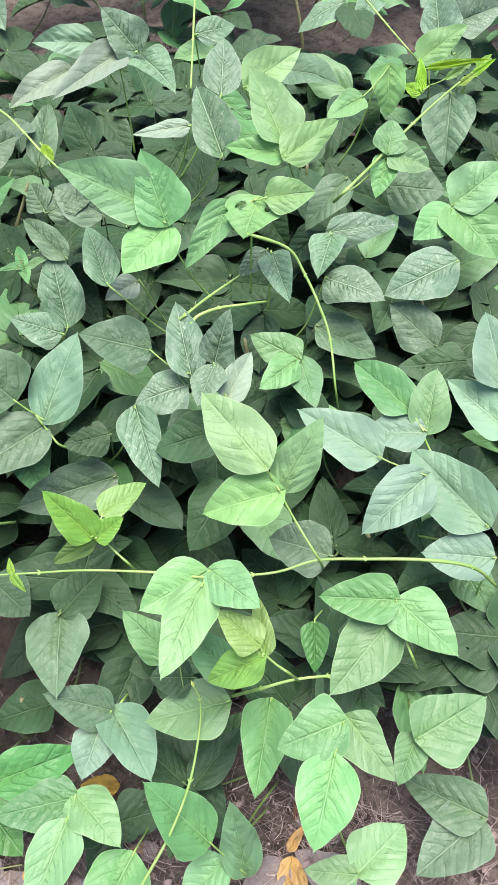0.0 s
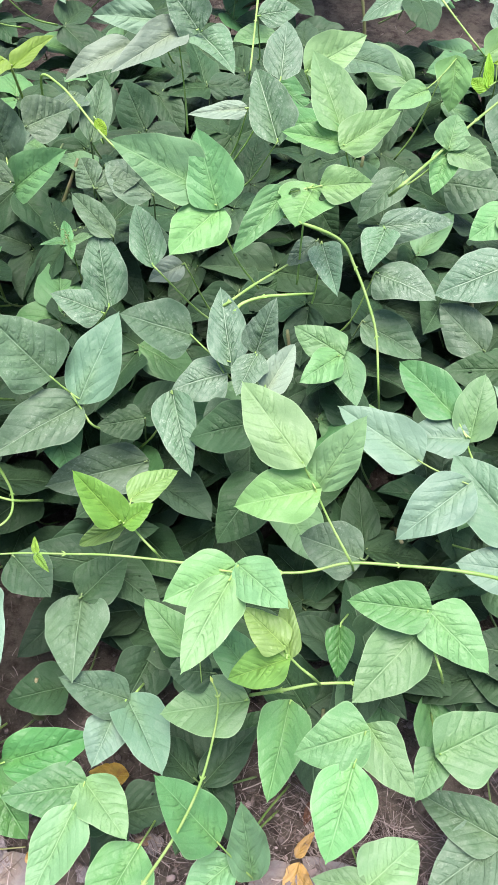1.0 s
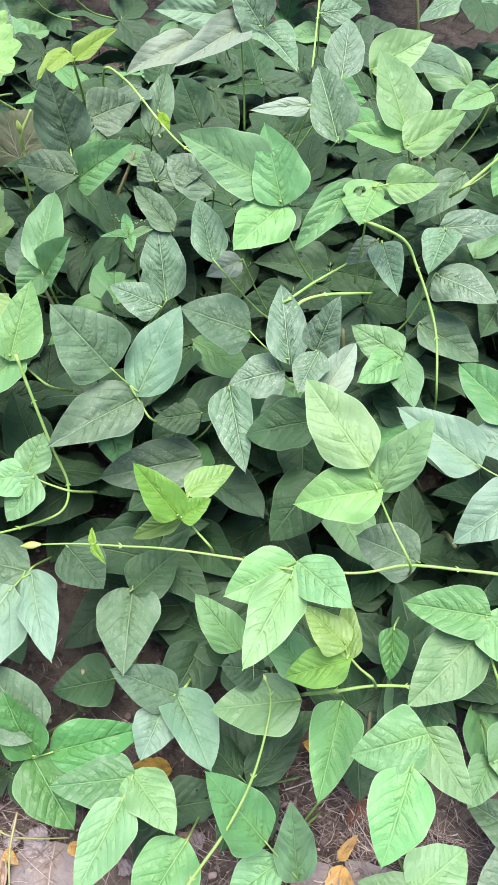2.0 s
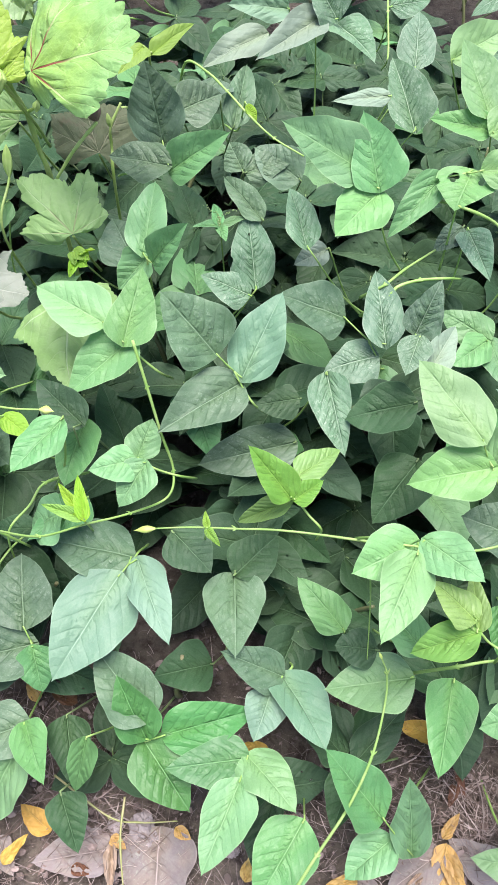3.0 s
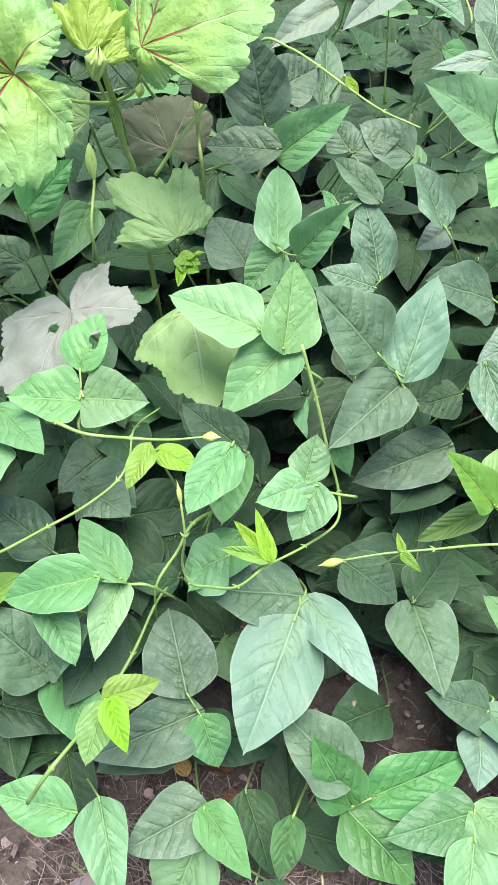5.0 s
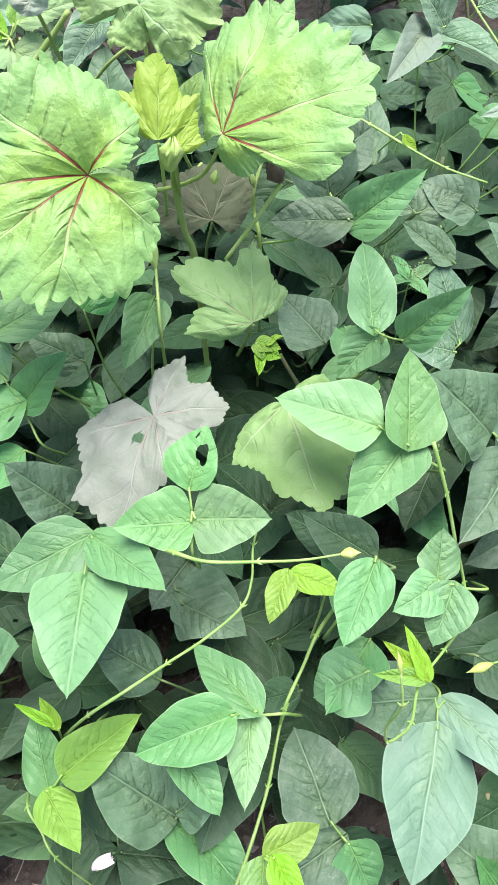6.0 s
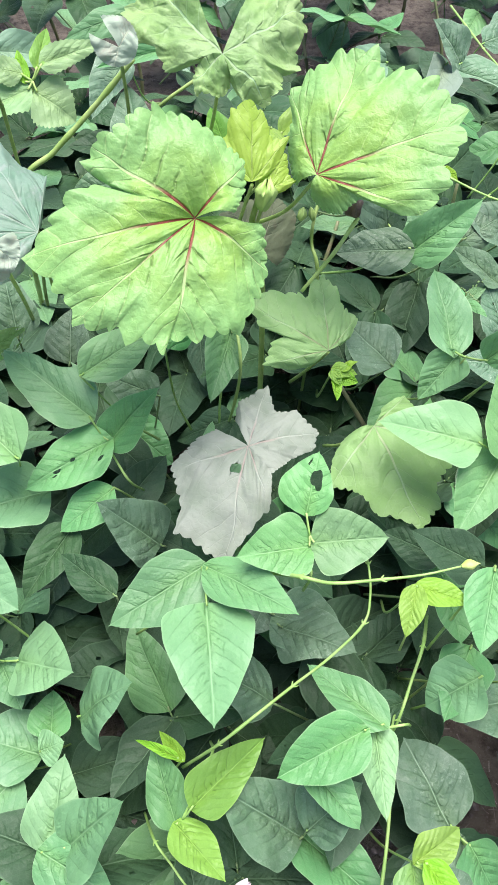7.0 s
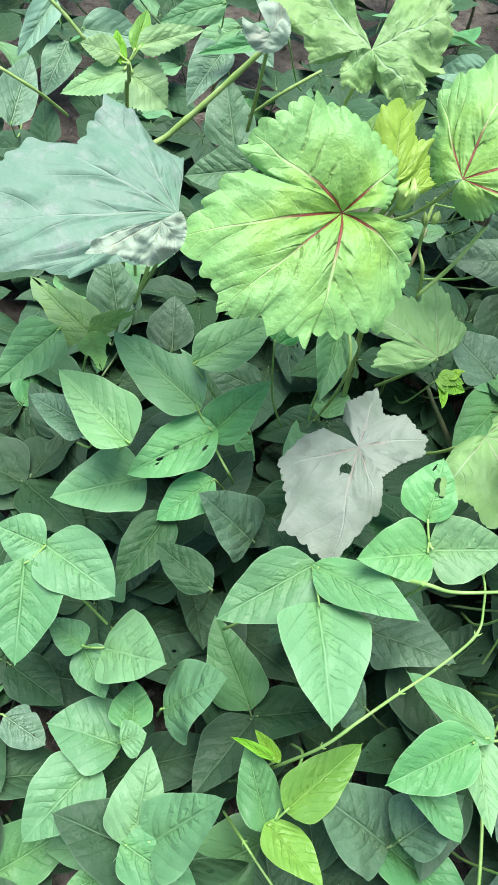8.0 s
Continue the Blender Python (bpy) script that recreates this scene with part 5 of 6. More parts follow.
runner(13, 0.0018, [(-0.018, 0.199, 0.186), (0.010, 0.191, 0.246), (0.042, 0.199, 0.248), (0.076, 0.205, 0.240), (0.113, 0.211, 0.222), (0.148, 0.231, 0.152)])
runner(23, 0.0016, [(-0.080, 1.168, 0.386), (-0.079, 1.058, 0.382), (-0.078, 0.955, 0.379), (-0.082, 0.975, 0.346)])
runner(19, 0.0016, [(0.180, 1.263, 0.336), (0.216, 1.198, 0.324), (0.247, 1.141, 0.315), (0.273, 1.166, 0.280)])

# ---- lower leaves, in the shade of the cover ----
BARE = (-0.280, 0.255)  # an open spot where soil shows between the plants


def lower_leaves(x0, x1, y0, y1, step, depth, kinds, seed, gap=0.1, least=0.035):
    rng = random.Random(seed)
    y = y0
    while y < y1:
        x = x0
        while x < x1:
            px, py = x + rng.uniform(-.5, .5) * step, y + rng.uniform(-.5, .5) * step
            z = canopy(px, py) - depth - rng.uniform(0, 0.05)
            x += step
            if math.hypot(px - BARE[0], py - BARE[1]) < 0.075 or z < least or rng.random() < gap:
                continue
            i = min(range(len(FEET)), key=lambda k: (FEET[k][0] - px) ** 2 + (FEET[k][1] - py) ** 2)
            turn, size = rng.uniform(0, 360), rng.uniform(0.075, 0.105)
            j = (px, py, z)
            f = (px + (FEET[i][0] - px) * 0.4 + rng.uniform(-.02, .02), py + (FEET[i][1] - py) * 0.4, max(0.015, z - rng.uniform(.05, .12)))
            ls = []
            for k, spread in enumerate((0, 105, -105)):
                w = radians(turn + spread)
                off = 0.012 if k == 0 else 0.004
                at = (px - math.sin(w) * off, py + math.cos(w) * off, z + 0.003)
                ls.append((rng.choice(kinds), at, turn + spread + rng.uniform(-12, 12), rng.uniform(-32, 18), rng.uniform(-28, 28),
                           size * rng.uniform(.85, 1.1), size * rng.uniform(.56, .72)))
            sprig(i, (j[0], j[1], j[2] - 0.007), f, ls, DARKSTALK)
        y += step


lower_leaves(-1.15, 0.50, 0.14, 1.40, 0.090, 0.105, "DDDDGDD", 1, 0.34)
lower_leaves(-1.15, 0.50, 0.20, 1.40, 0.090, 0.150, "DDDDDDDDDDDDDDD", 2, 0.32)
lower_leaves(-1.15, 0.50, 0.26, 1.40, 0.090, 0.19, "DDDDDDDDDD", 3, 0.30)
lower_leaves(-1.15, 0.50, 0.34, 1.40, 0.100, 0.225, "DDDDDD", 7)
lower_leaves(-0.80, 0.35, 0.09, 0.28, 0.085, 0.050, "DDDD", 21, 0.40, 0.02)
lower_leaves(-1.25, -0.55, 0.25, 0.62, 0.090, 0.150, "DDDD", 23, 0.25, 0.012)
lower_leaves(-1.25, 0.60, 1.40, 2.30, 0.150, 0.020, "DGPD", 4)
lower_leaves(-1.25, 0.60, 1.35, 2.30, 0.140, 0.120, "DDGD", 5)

# ---- okra ----
def okra_mesh(kind, tips, ribs, seed, hole=None, cup=0.0, teeth=46, rings=26):
    """A lobed, toothed blade; tips: (degrees from the axis, length) of the lobes, in order; ribs: the degrees of the main veins."""
    rng = random.Random(seed)
    a0, a1 = tips[0][0], tips[-1][0]
    steps = max(24, int((a1 - a0) / 0.9))
    wob = rng.uniform(0, 6.28)
    size = max(r for _, r in tips)
    if kind in ("silver", "dull"):
        teeth = 64
    verts, uvs, faces, inside = [(0, 0, 0)], [(0.5, 0)], [], set()
    for k in range(steps + 1):
        a = a0 + (a1 - a0) * k / steps
        i = max(0, min(len(tips) - 2, sum(a >= t[0] for t in tips) - 1))
        (b0, r0), (b1, r1) = tips[i], tips[i + 1]
        f = (a - b0) / max(1e-6, b1 - b0)
        f = min(1, max(0, f))
        r = r0 + (r1 - r0) * f
        dip = min(0.05, (b1 - b0) / 400)
        r *= 1 - dip * (1 - abs(2 * f - 1) ** 1.6)
        tooth = (a / 360 * teeth + 0.9 * noise.noise((a * 0.05, seed, 0))) % 1
        tooth = (0.075 if kind in ("young", "mid", "bud", "wrinkled") else 0.05) * (math.sin(math.pi * tooth ** 0.8) ** 0.7 - 0.5) * (0.8 + 0.8 * noise.noise((a * 0.09, seed, 2.0)))
        g = max(0, min(len(ribs) - 2, sum(a >= t for t in ribs) - 1)) if len(ribs) > 1 else 0
        h = min(abs(a - t) for t in ribs)
        span = (ribs[g + 1] - ribs[g]) / 2 if ribs[0] <= a <= ribs[-1] else 30
        near = min(1, h / max(8, span))
        for q in range(1, rings + 1):
            s = q / rings
            w = radians(a) + 0.16 * s * (1.2 - s) * noise.noise((a * 0.022, seed, s * 2.2))
            rr = r * s * (1 + tooth * s ** 9)
            x, y = math.sin(w) * rr, math.cos(w) * rr
            z = size * ((0.085 if kind in ("young", "bud", "curl", "wrinkled") else 0.035) * near * s * (1.1 - s) + 0.03 * s * s * math.sin(3 * w + wob) - 0.10 * s ** 2.4 + 0.008 * s * math.sin(9 * w + wob))
            amp, per = {"curl": (0.15, 110), "wrinkled": (0.20, 42)}.get(kind, (0.065, 22))
            z += size * amp * noise.noise((x * per + seed, y * per, 1.7)) * s
            if kind in ("curl", "wrinkled"):
                z += size * 0.10 * abs(noise.noise((x * 95, y * 95 + seed, 2.9))) * s
            z += size * (0.030 * noise.noise((x * 60, y * 60 + seed, 5)) * s)
            z += size * 0.002 * s * math.cos(s * (1 - near * 0.62) * 6.0 * 2 * math.pi) * min(1, near * 3)
            z += cup * (1 - math.exp(-3.2 * s)) * 1.04
            z += size * 0.016 * math.sin(min(1, near * 1.6) * math.pi) * math.sin(s * 17 - near * 5 + seed) * min(1, 3 * s) * (1 - s * 0.5)
            if hole:
                w = math.atan2(y - hole[1], x - hole[0])
                d = math.hypot(x - hole[0], y - hole[1]) / (hole[2] * (1 + 0.5 * noise.noise((math.cos(w) * 1.6, math.sin(w) * 1.6, 7.0))))
                if d < 1:
                    inside.add(len(verts))
                    x, y = hole[0] + (x - hole[0]) / max(d, 0.01), hole[1] + (y - hole[1]) / max(d, 0.01)
            verts.append((x, y, z))
            uvs.append((0.5 + near / 2, s))
    for k in range(steps):
        c, d = 1 + k * rings, 1 + (k + 1) * rings
        faces.append((0, d, c))
        for q in range(rings - 1):
            if all(w in inside for w in (c + q, d + q, d + q + 1, c + q + 1)):
                continue
            faces.append((c + q, d + q, d + q + 1, c + q + 1))
    return mesh_of("leaf", verts, faces, OKRA[kind], uvs)


OKRA_FEET = ((-0.487, 0.735), (-0.60, 0.97), (-0.80, 0.86))
OKRA_PLANTS = []
for n, (fx, fy) in enumerate(OKRA_FEET):
    root = new("okra_plant")
    root.location = (fx, fy, 0)
    OKRA_PLANTS.append(tagged(root, ("okra plant with large bright lobed leaves and red veins", "okra plant with a leaning green stem and dusty leaves",
                                     "okra plant with a large mildewed drooping leaf")[n], "okra plant", "okra plants among the beans"))


def okra_stem(n, points, r0, r1, name="stem"):
    p0 = Vector(points[0])
    me = tube(name, [Vector(p) - p0 for p in points], r0, r1, OKRASTALK, 10, 8, knots=(0.35, 0.6, 0.85))
    part(name, me, OKRA_PLANTS[n], Matrix.Translation(p0 - Vector((*OKRA_FEET[n], 0))))


OKRA_LABEL = {"young": "large bright green lobed leaf with red veins", "silver": "greyish dust-covered lobed leaf", "pale": "mildewed bluish lobed leaf",
              "curl": "crumpled whitish curled leaf lobe", "bud": "young yellow-green leaf at the shoot tip", "brown": "withered brown lobed leaf", "mid": "green lobed leaf", "wrinkled": "wrinkled dark green lobed leaf", "dull": "dull old lobed leaf"}
seeds = iter(range(1, 99))


def okra_blade(kind, at, yaw, pitch, roll, ribs, tips, hole=None, foot=None, cup=0.0):
    """A lobed leaf with its own stalk to the nearest okra stem."""
    n = min(range(3), key=lambda k: (OKRA_FEET[k][0] - at[0]) ** 2 + (OKRA_FEET[k][1] - at[1]) ** 2)
    base, c = Vector((*OKRA_FEET[n], 0)), Vector(at)
    turn = Matrix.Rotation(radians(yaw), 4, "Z") @ Matrix.Rotation(radians(pitch), 4, "X") @ Matrix.Rotation(radians(roll), 4, "Y")
    face = turn.to_3x3() @ Vector((0, 0, 1))
    foot = Vector(foot) if foot else c + Vector(((base.x - c.x) * 0.1, 0.08, -0.14))
    low = (c + foot) / 2 - face * 0.012 - Vector((0, 0, 0.006))
    me = tube("leaf_stalk", [foot - c, low - c, Vector((0, 0, -0.003))], 0.0020, 0.0016, OKRASTALK, 8, 6)
    stalk = part("leaf_stalk", me, OKRA_PLANTS[n], Matrix.Translation(c - base))
    part("blade", okra_mesh(kind, tips, ribs, next(seeds), hole, cup), stalk, turn, OKRA_LABEL[kind])


def okra_sprig(joint, foot, leaflets):
    n = min(range(3), key=lambda k: (OKRA_FEET[k][0] - joint[0]) ** 2 + (OKRA_FEET[k][1] - joint[1]) ** 2)
    stalked_leaf(OKRA_PLANTS[n], (*OKRA_FEET[n], 0), joint, foot, leaflets, 0.002, OKRASTALK)


def okra_bud(a, b, r, dried=False):
    """A pointed bud with ridged sepals, from a to b; dried: a crumpled brown flower."""
    a, b = Vector(a), Vector(b)
    d = (b - a).normalized()
    u = d.cross(Vector((0.3, 0.1, 0.9))).normalized()
    v = d.cross(u)
    verts, faces, sides, rings = [], [], 28, 9
    crown = r > 0.010 and not dried
    for k in range(rings + 1):
        t = k / rings
        w = r * (1 if dried else 0.62) * (math.sin(math.pi * min(1, t * 0.92 + 0.06)) ** 0.9)
        if crown:
            w = r * (0.25 + 0.75 * t ** 0.7) if t < 0.78 else r * (0.95 - (t - 0.78) * 3.4)
        for s in range(sides):
            q = 2 * math.pi * s / sides
            f = w * (1 + 0.16 * math.cos(5 * q) + (0.45 * noise.noise((q * 2, t * 6, 3.0)) if dried else 0.05 * math.cos(10 * q)))
            h = t + (0.45 * (abs(math.cos(3.5 * q)) - 0.3) * t ** 3 + 0.3 * noise.noise((math.cos(q) * 3, math.sin(q) * 3, t * 2)) * t if crown else 0)
            q += t * (2.0 if dried else 0.6)
            verts.append(tuple(d * ((b - a).length * h) + u * (math.cos(q) * f) + v * (math.sin(q) * f)))
    for k in range(rings):
        for s in range(sides):
            e = (s + 1) % sides
            faces.append((k * sides + s, k * sides + e, (k + 1) * sides + e, (k + 1) * sides + s))
    me = mesh_of("flower", verts, faces, WITHERED if dried else OKRASTALK)
    part("dried_flower" if dried else "bud", me, OKRA_PLANTS[0], Matrix.Translation(a - Vector((*OKRA_FEET[0], 0))), "withered brown flower" if dried else "closed yellow-green flower bud")


okra_stem(0, [(-0.470, 0.700, -0.020), (-0.474, 0.700, 0.200), (-0.478, 0.703, 0.350), (-0.485, 0.708, 0.385), (-0.490, 0.711, 0.433), (-0.491, 0.690, 0.485), (-0.490, 0.715, 0.530)], 0.0034, 0.0026, "stem")
okra_stem(0, [(-0.410, 0.730, 0.050), (-0.408, 0.728, 0.315), (-0.411, 0.752, 0.363), (-0.410, 0.757, 0.387), (-0.398, 0.775, 0.409)], 0.0020, 0.0016, "branch")
okra_stem(0, [(-0.520, 0.700, 0.100), (-0.520, 0.625, 0.324), (-0.517, 0.677, 0.370)], 0.0016, 0.0014, "branch")
okra_stem(0, [(-0.452, 0.660, 0.388), (-0.426, 0.661, 0.426), (-0.399, 0.676, 0.453)], 0.0018, 0.0018, "branch")
okra_stem(1, [(-0.721, 0.927, -0.020), (-0.711, 0.917, 0.175), (-0.701, 0.887, 0.371), (-0.657, 0.885, 0.419), (-0.629, 0.885, 0.445), (-0.596, 0.885, 0.477), (-0.567, 0.879, 0.511)], 0.0032, 0.0027, "stem")
okra_stem(1, [(-0.561, 0.937, 0.404), (-0.533, 0.916, 0.442), (-0.493, 0.916, 0.466)], 0.0018, 0.0016, "branch")
okra_stem(2, [(-0.688, 0.936, -0.020), (-0.693, 0.926, 0.212), (-0.698, 0.896, 0.444), (-0.698, 0.865, 0.490), (-0.699, 0.856, 0.511)], 0.0022, 0.0018, "stem")
okra_stem(2, [(-0.813, 0.889, 0.490), (-0.781, 0.897, 0.460), (-0.756, 0.946, 0.405)], 0.0015, 0.0014, "branch")
okra_stem(2, [(-0.770, 0.964, 0.524), (-0.751, 0.956, 0.507), (-0.732, 0.945, 0.486)], 0.0018, 0.0016, "branch")
okra_bud((-0.517, 0.677, 0.370), (-0.520, 0.700, 0.397), 0.0085)
okra_bud((-0.410, 0.757, 0.387), (-0.413, 0.762, 0.403), 0.0050)
okra_bud((-0.495, 0.662, 0.487), (-0.491, 0.668, 0.506), 0.0105)
okra_bud((-0.459, 0.665, 0.468), (-0.456, 0.668, 0.480), 0.0060)
okra_bud((-0.399, 0.677, 0.453), (-0.409, 0.687, 0.471), 0.0080, dried=True)
FLOWER = ((-0.628, 0.208, 0.169), (-0.611, 0.212, 0.181))
WEEDS = ((-0.268, 0.661, 0.348),)
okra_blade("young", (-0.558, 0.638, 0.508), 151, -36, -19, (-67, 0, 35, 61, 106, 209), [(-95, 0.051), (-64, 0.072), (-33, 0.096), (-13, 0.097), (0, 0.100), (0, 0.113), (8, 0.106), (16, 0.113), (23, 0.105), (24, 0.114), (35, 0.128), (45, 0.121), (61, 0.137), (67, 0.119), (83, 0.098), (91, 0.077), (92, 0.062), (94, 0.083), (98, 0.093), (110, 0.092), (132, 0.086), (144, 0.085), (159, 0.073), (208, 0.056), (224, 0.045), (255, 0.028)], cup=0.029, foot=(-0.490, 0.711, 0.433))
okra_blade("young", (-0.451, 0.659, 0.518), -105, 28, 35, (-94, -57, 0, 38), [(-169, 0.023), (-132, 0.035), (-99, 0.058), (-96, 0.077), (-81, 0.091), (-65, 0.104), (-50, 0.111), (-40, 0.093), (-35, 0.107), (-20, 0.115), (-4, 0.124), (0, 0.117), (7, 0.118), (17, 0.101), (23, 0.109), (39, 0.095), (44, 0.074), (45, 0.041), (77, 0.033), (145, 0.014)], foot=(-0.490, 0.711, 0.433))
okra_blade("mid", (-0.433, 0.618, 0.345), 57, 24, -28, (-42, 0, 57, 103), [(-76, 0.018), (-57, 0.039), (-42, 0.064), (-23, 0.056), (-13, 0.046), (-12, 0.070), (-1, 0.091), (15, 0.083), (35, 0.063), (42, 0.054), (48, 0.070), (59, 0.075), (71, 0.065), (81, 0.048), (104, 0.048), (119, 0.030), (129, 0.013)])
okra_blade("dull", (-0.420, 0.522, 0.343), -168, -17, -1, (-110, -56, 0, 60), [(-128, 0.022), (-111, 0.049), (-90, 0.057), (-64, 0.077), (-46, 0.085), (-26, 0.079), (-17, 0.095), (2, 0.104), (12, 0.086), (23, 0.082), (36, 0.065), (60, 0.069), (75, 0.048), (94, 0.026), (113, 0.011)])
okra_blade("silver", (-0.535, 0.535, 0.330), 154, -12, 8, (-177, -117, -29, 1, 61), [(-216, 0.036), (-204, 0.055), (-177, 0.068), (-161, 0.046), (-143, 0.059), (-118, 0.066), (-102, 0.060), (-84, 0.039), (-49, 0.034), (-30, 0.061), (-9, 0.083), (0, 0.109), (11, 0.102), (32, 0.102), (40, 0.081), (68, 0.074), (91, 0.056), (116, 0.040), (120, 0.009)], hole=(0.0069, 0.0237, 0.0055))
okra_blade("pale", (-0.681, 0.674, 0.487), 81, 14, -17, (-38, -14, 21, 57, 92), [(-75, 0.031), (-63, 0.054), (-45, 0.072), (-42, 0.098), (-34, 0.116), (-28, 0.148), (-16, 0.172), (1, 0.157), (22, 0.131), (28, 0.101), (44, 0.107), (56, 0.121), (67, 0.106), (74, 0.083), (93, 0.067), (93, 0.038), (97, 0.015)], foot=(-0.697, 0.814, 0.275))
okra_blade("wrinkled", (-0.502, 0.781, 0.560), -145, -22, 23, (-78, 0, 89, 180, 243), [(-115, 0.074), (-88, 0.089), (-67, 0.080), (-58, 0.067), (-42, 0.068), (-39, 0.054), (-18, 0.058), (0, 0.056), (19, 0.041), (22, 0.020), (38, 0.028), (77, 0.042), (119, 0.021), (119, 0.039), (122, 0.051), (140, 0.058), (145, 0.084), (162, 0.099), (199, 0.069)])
okra_blade("curl", (-0.707, 0.583, 0.555), 110, -25, -41, (-97, -36, 10), [(-172, 0.015), (-90, 0.021), (-37, 0.030), (-0, 0.037), (13, 0.054), (20, 0.046), (26, 0.020)], foot=(-0.711, 0.753, 0.315))
okra_blade("curl", (-0.588, 0.793, 0.568), -104, 3, 61, (-56, 111, 207), [(-119, 0.027), (-76, 0.023), (0, 0.016), (67, 0.014), (130, 0.017), (205, 0.026)])
okra_blade("dull", (-0.530, 0.775, 0.374), 99, 13, -51, (-43, 4, 62), [(-55, 0.049), (-32, 0.073), (-0, 0.063), (44, 0.044), (94, 0.026)])
okra_blade("bud", (-0.501, 0.677, 0.506), -8, 51, -0, (-38, 3, 44), [(-84, 0.010), (-57, 0.028), (-40, 0.050), (-28, 0.040), (-14, 0.058), (0, 0.066), (14, 0.055), (28, 0.038), (44, 0.048), (60, 0.027), (80, 0.010)])
okra_blade("bud", (-0.489, 0.672, 0.498), -48, 38, 20, (-30, 0, 32), [(-70, 0.008), (-40, 0.026), (-24, 0.022), (0, 0.036), (22, 0.024), (42, 0.026), (70, 0.008)])
okra_blade("brown", (-0.449, 0.814, 0.305), -42, 36, 40, (-104, -53, -7), [(-150, 0.041), (-129, 0.055), (-89, 0.075), (-63, 0.059), (-0, 0.066), (24, 0.066), (52, 0.045), (96, 0.029)])
okra_sprig((-0.669, 1.158, 0.346), (-0.689, 1.384, 0.226), [
    ("S", (-0.677, 1.152, 0.338), 100, -13, -34, 0.089, 0.049),
    ("S", (-0.666, 1.149, 0.335), -110, -38, 33, 0.062, 0.074),
    ("E", (-0.660, 1.163, 0.361), -28, 33, 19, 0.055, 0.027),
    ("S", (-0.653, 1.164, 0.364), -87, 12, 43, 0.087, 0.036),
    ("S", (-0.682, 1.162, 0.355), 81, 13, -40, 0.050, 0.038),
    ("E", (-0.679, 1.157, 0.346), 4, 38, -6, 0.043, 0.019),])
okra_sprig((-0.481, 0.804, 0.422), (-0.445, 0.966, 0.268), [
    ("Y", (-0.483, 0.803, 0.425), 13, 35, -15, 0.072, 0.044),
    ("Y", (-0.480, 0.804, 0.427), -36, 31, 22, 0.066, 0.032),])

okra_sprig((-0.398, 0.945, 0.370), (-0.418, 1.000, 0.236), [
    ("E", (-0.392, 0.937, 0.374), -60, 23, 20, 0.069, 0.030),
    ("E", (-0.404, 0.944, 0.378), 164, 3, -20, 0.074, 0.032),])

# ---- litter on the soil ----
def litter_leaf(kind, x, y, yaw, length, width, seed, name, label, crumple=0.05, fold=0.0, lift=0.012):
    """A fallen leaf: crumpled, its margin torn here and there, perhaps folded along the midrib."""
    me = leaflet_mesh(kind, seed, nu=40, nv=12)
    for v in me.vertices:
        p, q = v.co.copy(), Vector((v.co.x * 4 + seed, v.co.y * 4, seed * 0.7))
        out = abs(p.x) * 2
        p.z = p.z * 0.6 + crumple * (noise.noise(q) + 0.6 * noise.noise(q * 2.3) * out) + fold * abs(p.x) + crumple * 0.8 * out ** 3 * noise.noise(q * 0.8 + Vector((9, 0, 0)))
        p.x *= 1 - 0.22 * max(0.0, noise.noise((p.y * 7, seed * 1.3, p.x > 0)) - 0.1) * out ** 2 - (0.25 * fold * out if fold else 0)
        v.co = p
    low = min(v.co.z for v in me.vertices)
    for v in me.vertices:
        v.co.z -= low * 0.7
    ob = new(name, me)
    ob.matrix_basis = blade_pose((x, y, lift - 0.004), yaw, pick.uniform(-3, 4), pick.uniform(-6, 6), length, width)
    tagged(ob, label, "fallen leaf", "fallen leaves on the soil")


YELLOW = ((-0.392, 0.033, 59, 0.045, 0.028), (-0.435, -0.003, 325, 0.037, 0.017), (-0.321, 0.034, 239, 0.021, 0.014), (-0.252, 0.049, 243, 0.021, 0.016), (-0.169, 0.006, 341, 0.029, 0.017), (-0.051, 0.019, 112, 0.043, 0.021), (0.049, 0.061, 168, 0.058, 0.028), (0.046, 0.070, 324, 0.033, 0.015),
          (-.155, .137, 90, .045, .026), (.044, .178, 80, .05, .03), (-.44, .17, 30, .035, .018), (.05, .051, 200, .05, .026))
for n, row in enumerate(YELLOW):
    litter_leaf("W", *row, 40 + n, "fallen_leaf", "curled yellow-brown fallen leaf lying on soil", 0.09 + 0.05 * (n % 3), 0.35 * (n % 2), 0.016)
DRY = ((-0.321, 0.022, 105, 0.088, 0.052), (-0.270, 0.045, 185, 0.091, 0.091), (-0.450, 0.019, 220, 0.045, 0.031), (0.042, 0.054, 127, 0.078, 0.047),
       (-.504, .065, 120, .09, .06), (.12, .03, 60, .08, .05), (-.05, .02, 200, .07, .05))
for n, row in enumerate(DRY):
    litter_leaf("Z", *row, 60 + n, "dry_leaf", "flat grey-brown dry leaf lying on soil", 0.045, 0.0, 0.010 + 0.002 * (n % 2))
PINK = ((-0.320, 0.024, 190, 0.044, 0.018), (-0.135, 0.069, 291, 0.020, 0.010), (-0.121, 0.068, 63, 0.022, 0.008), (-.30, .085, 40, .04, .012), (.02, .03, 140, .035, .012))
for n, row in enumerate(PINK):
    litter_leaf("K", *row, 110 + n, "shrivelled_leaf", "shrivelled pale pinkish dead leaf lying on soil", 0.22, 0.5, 0.016)
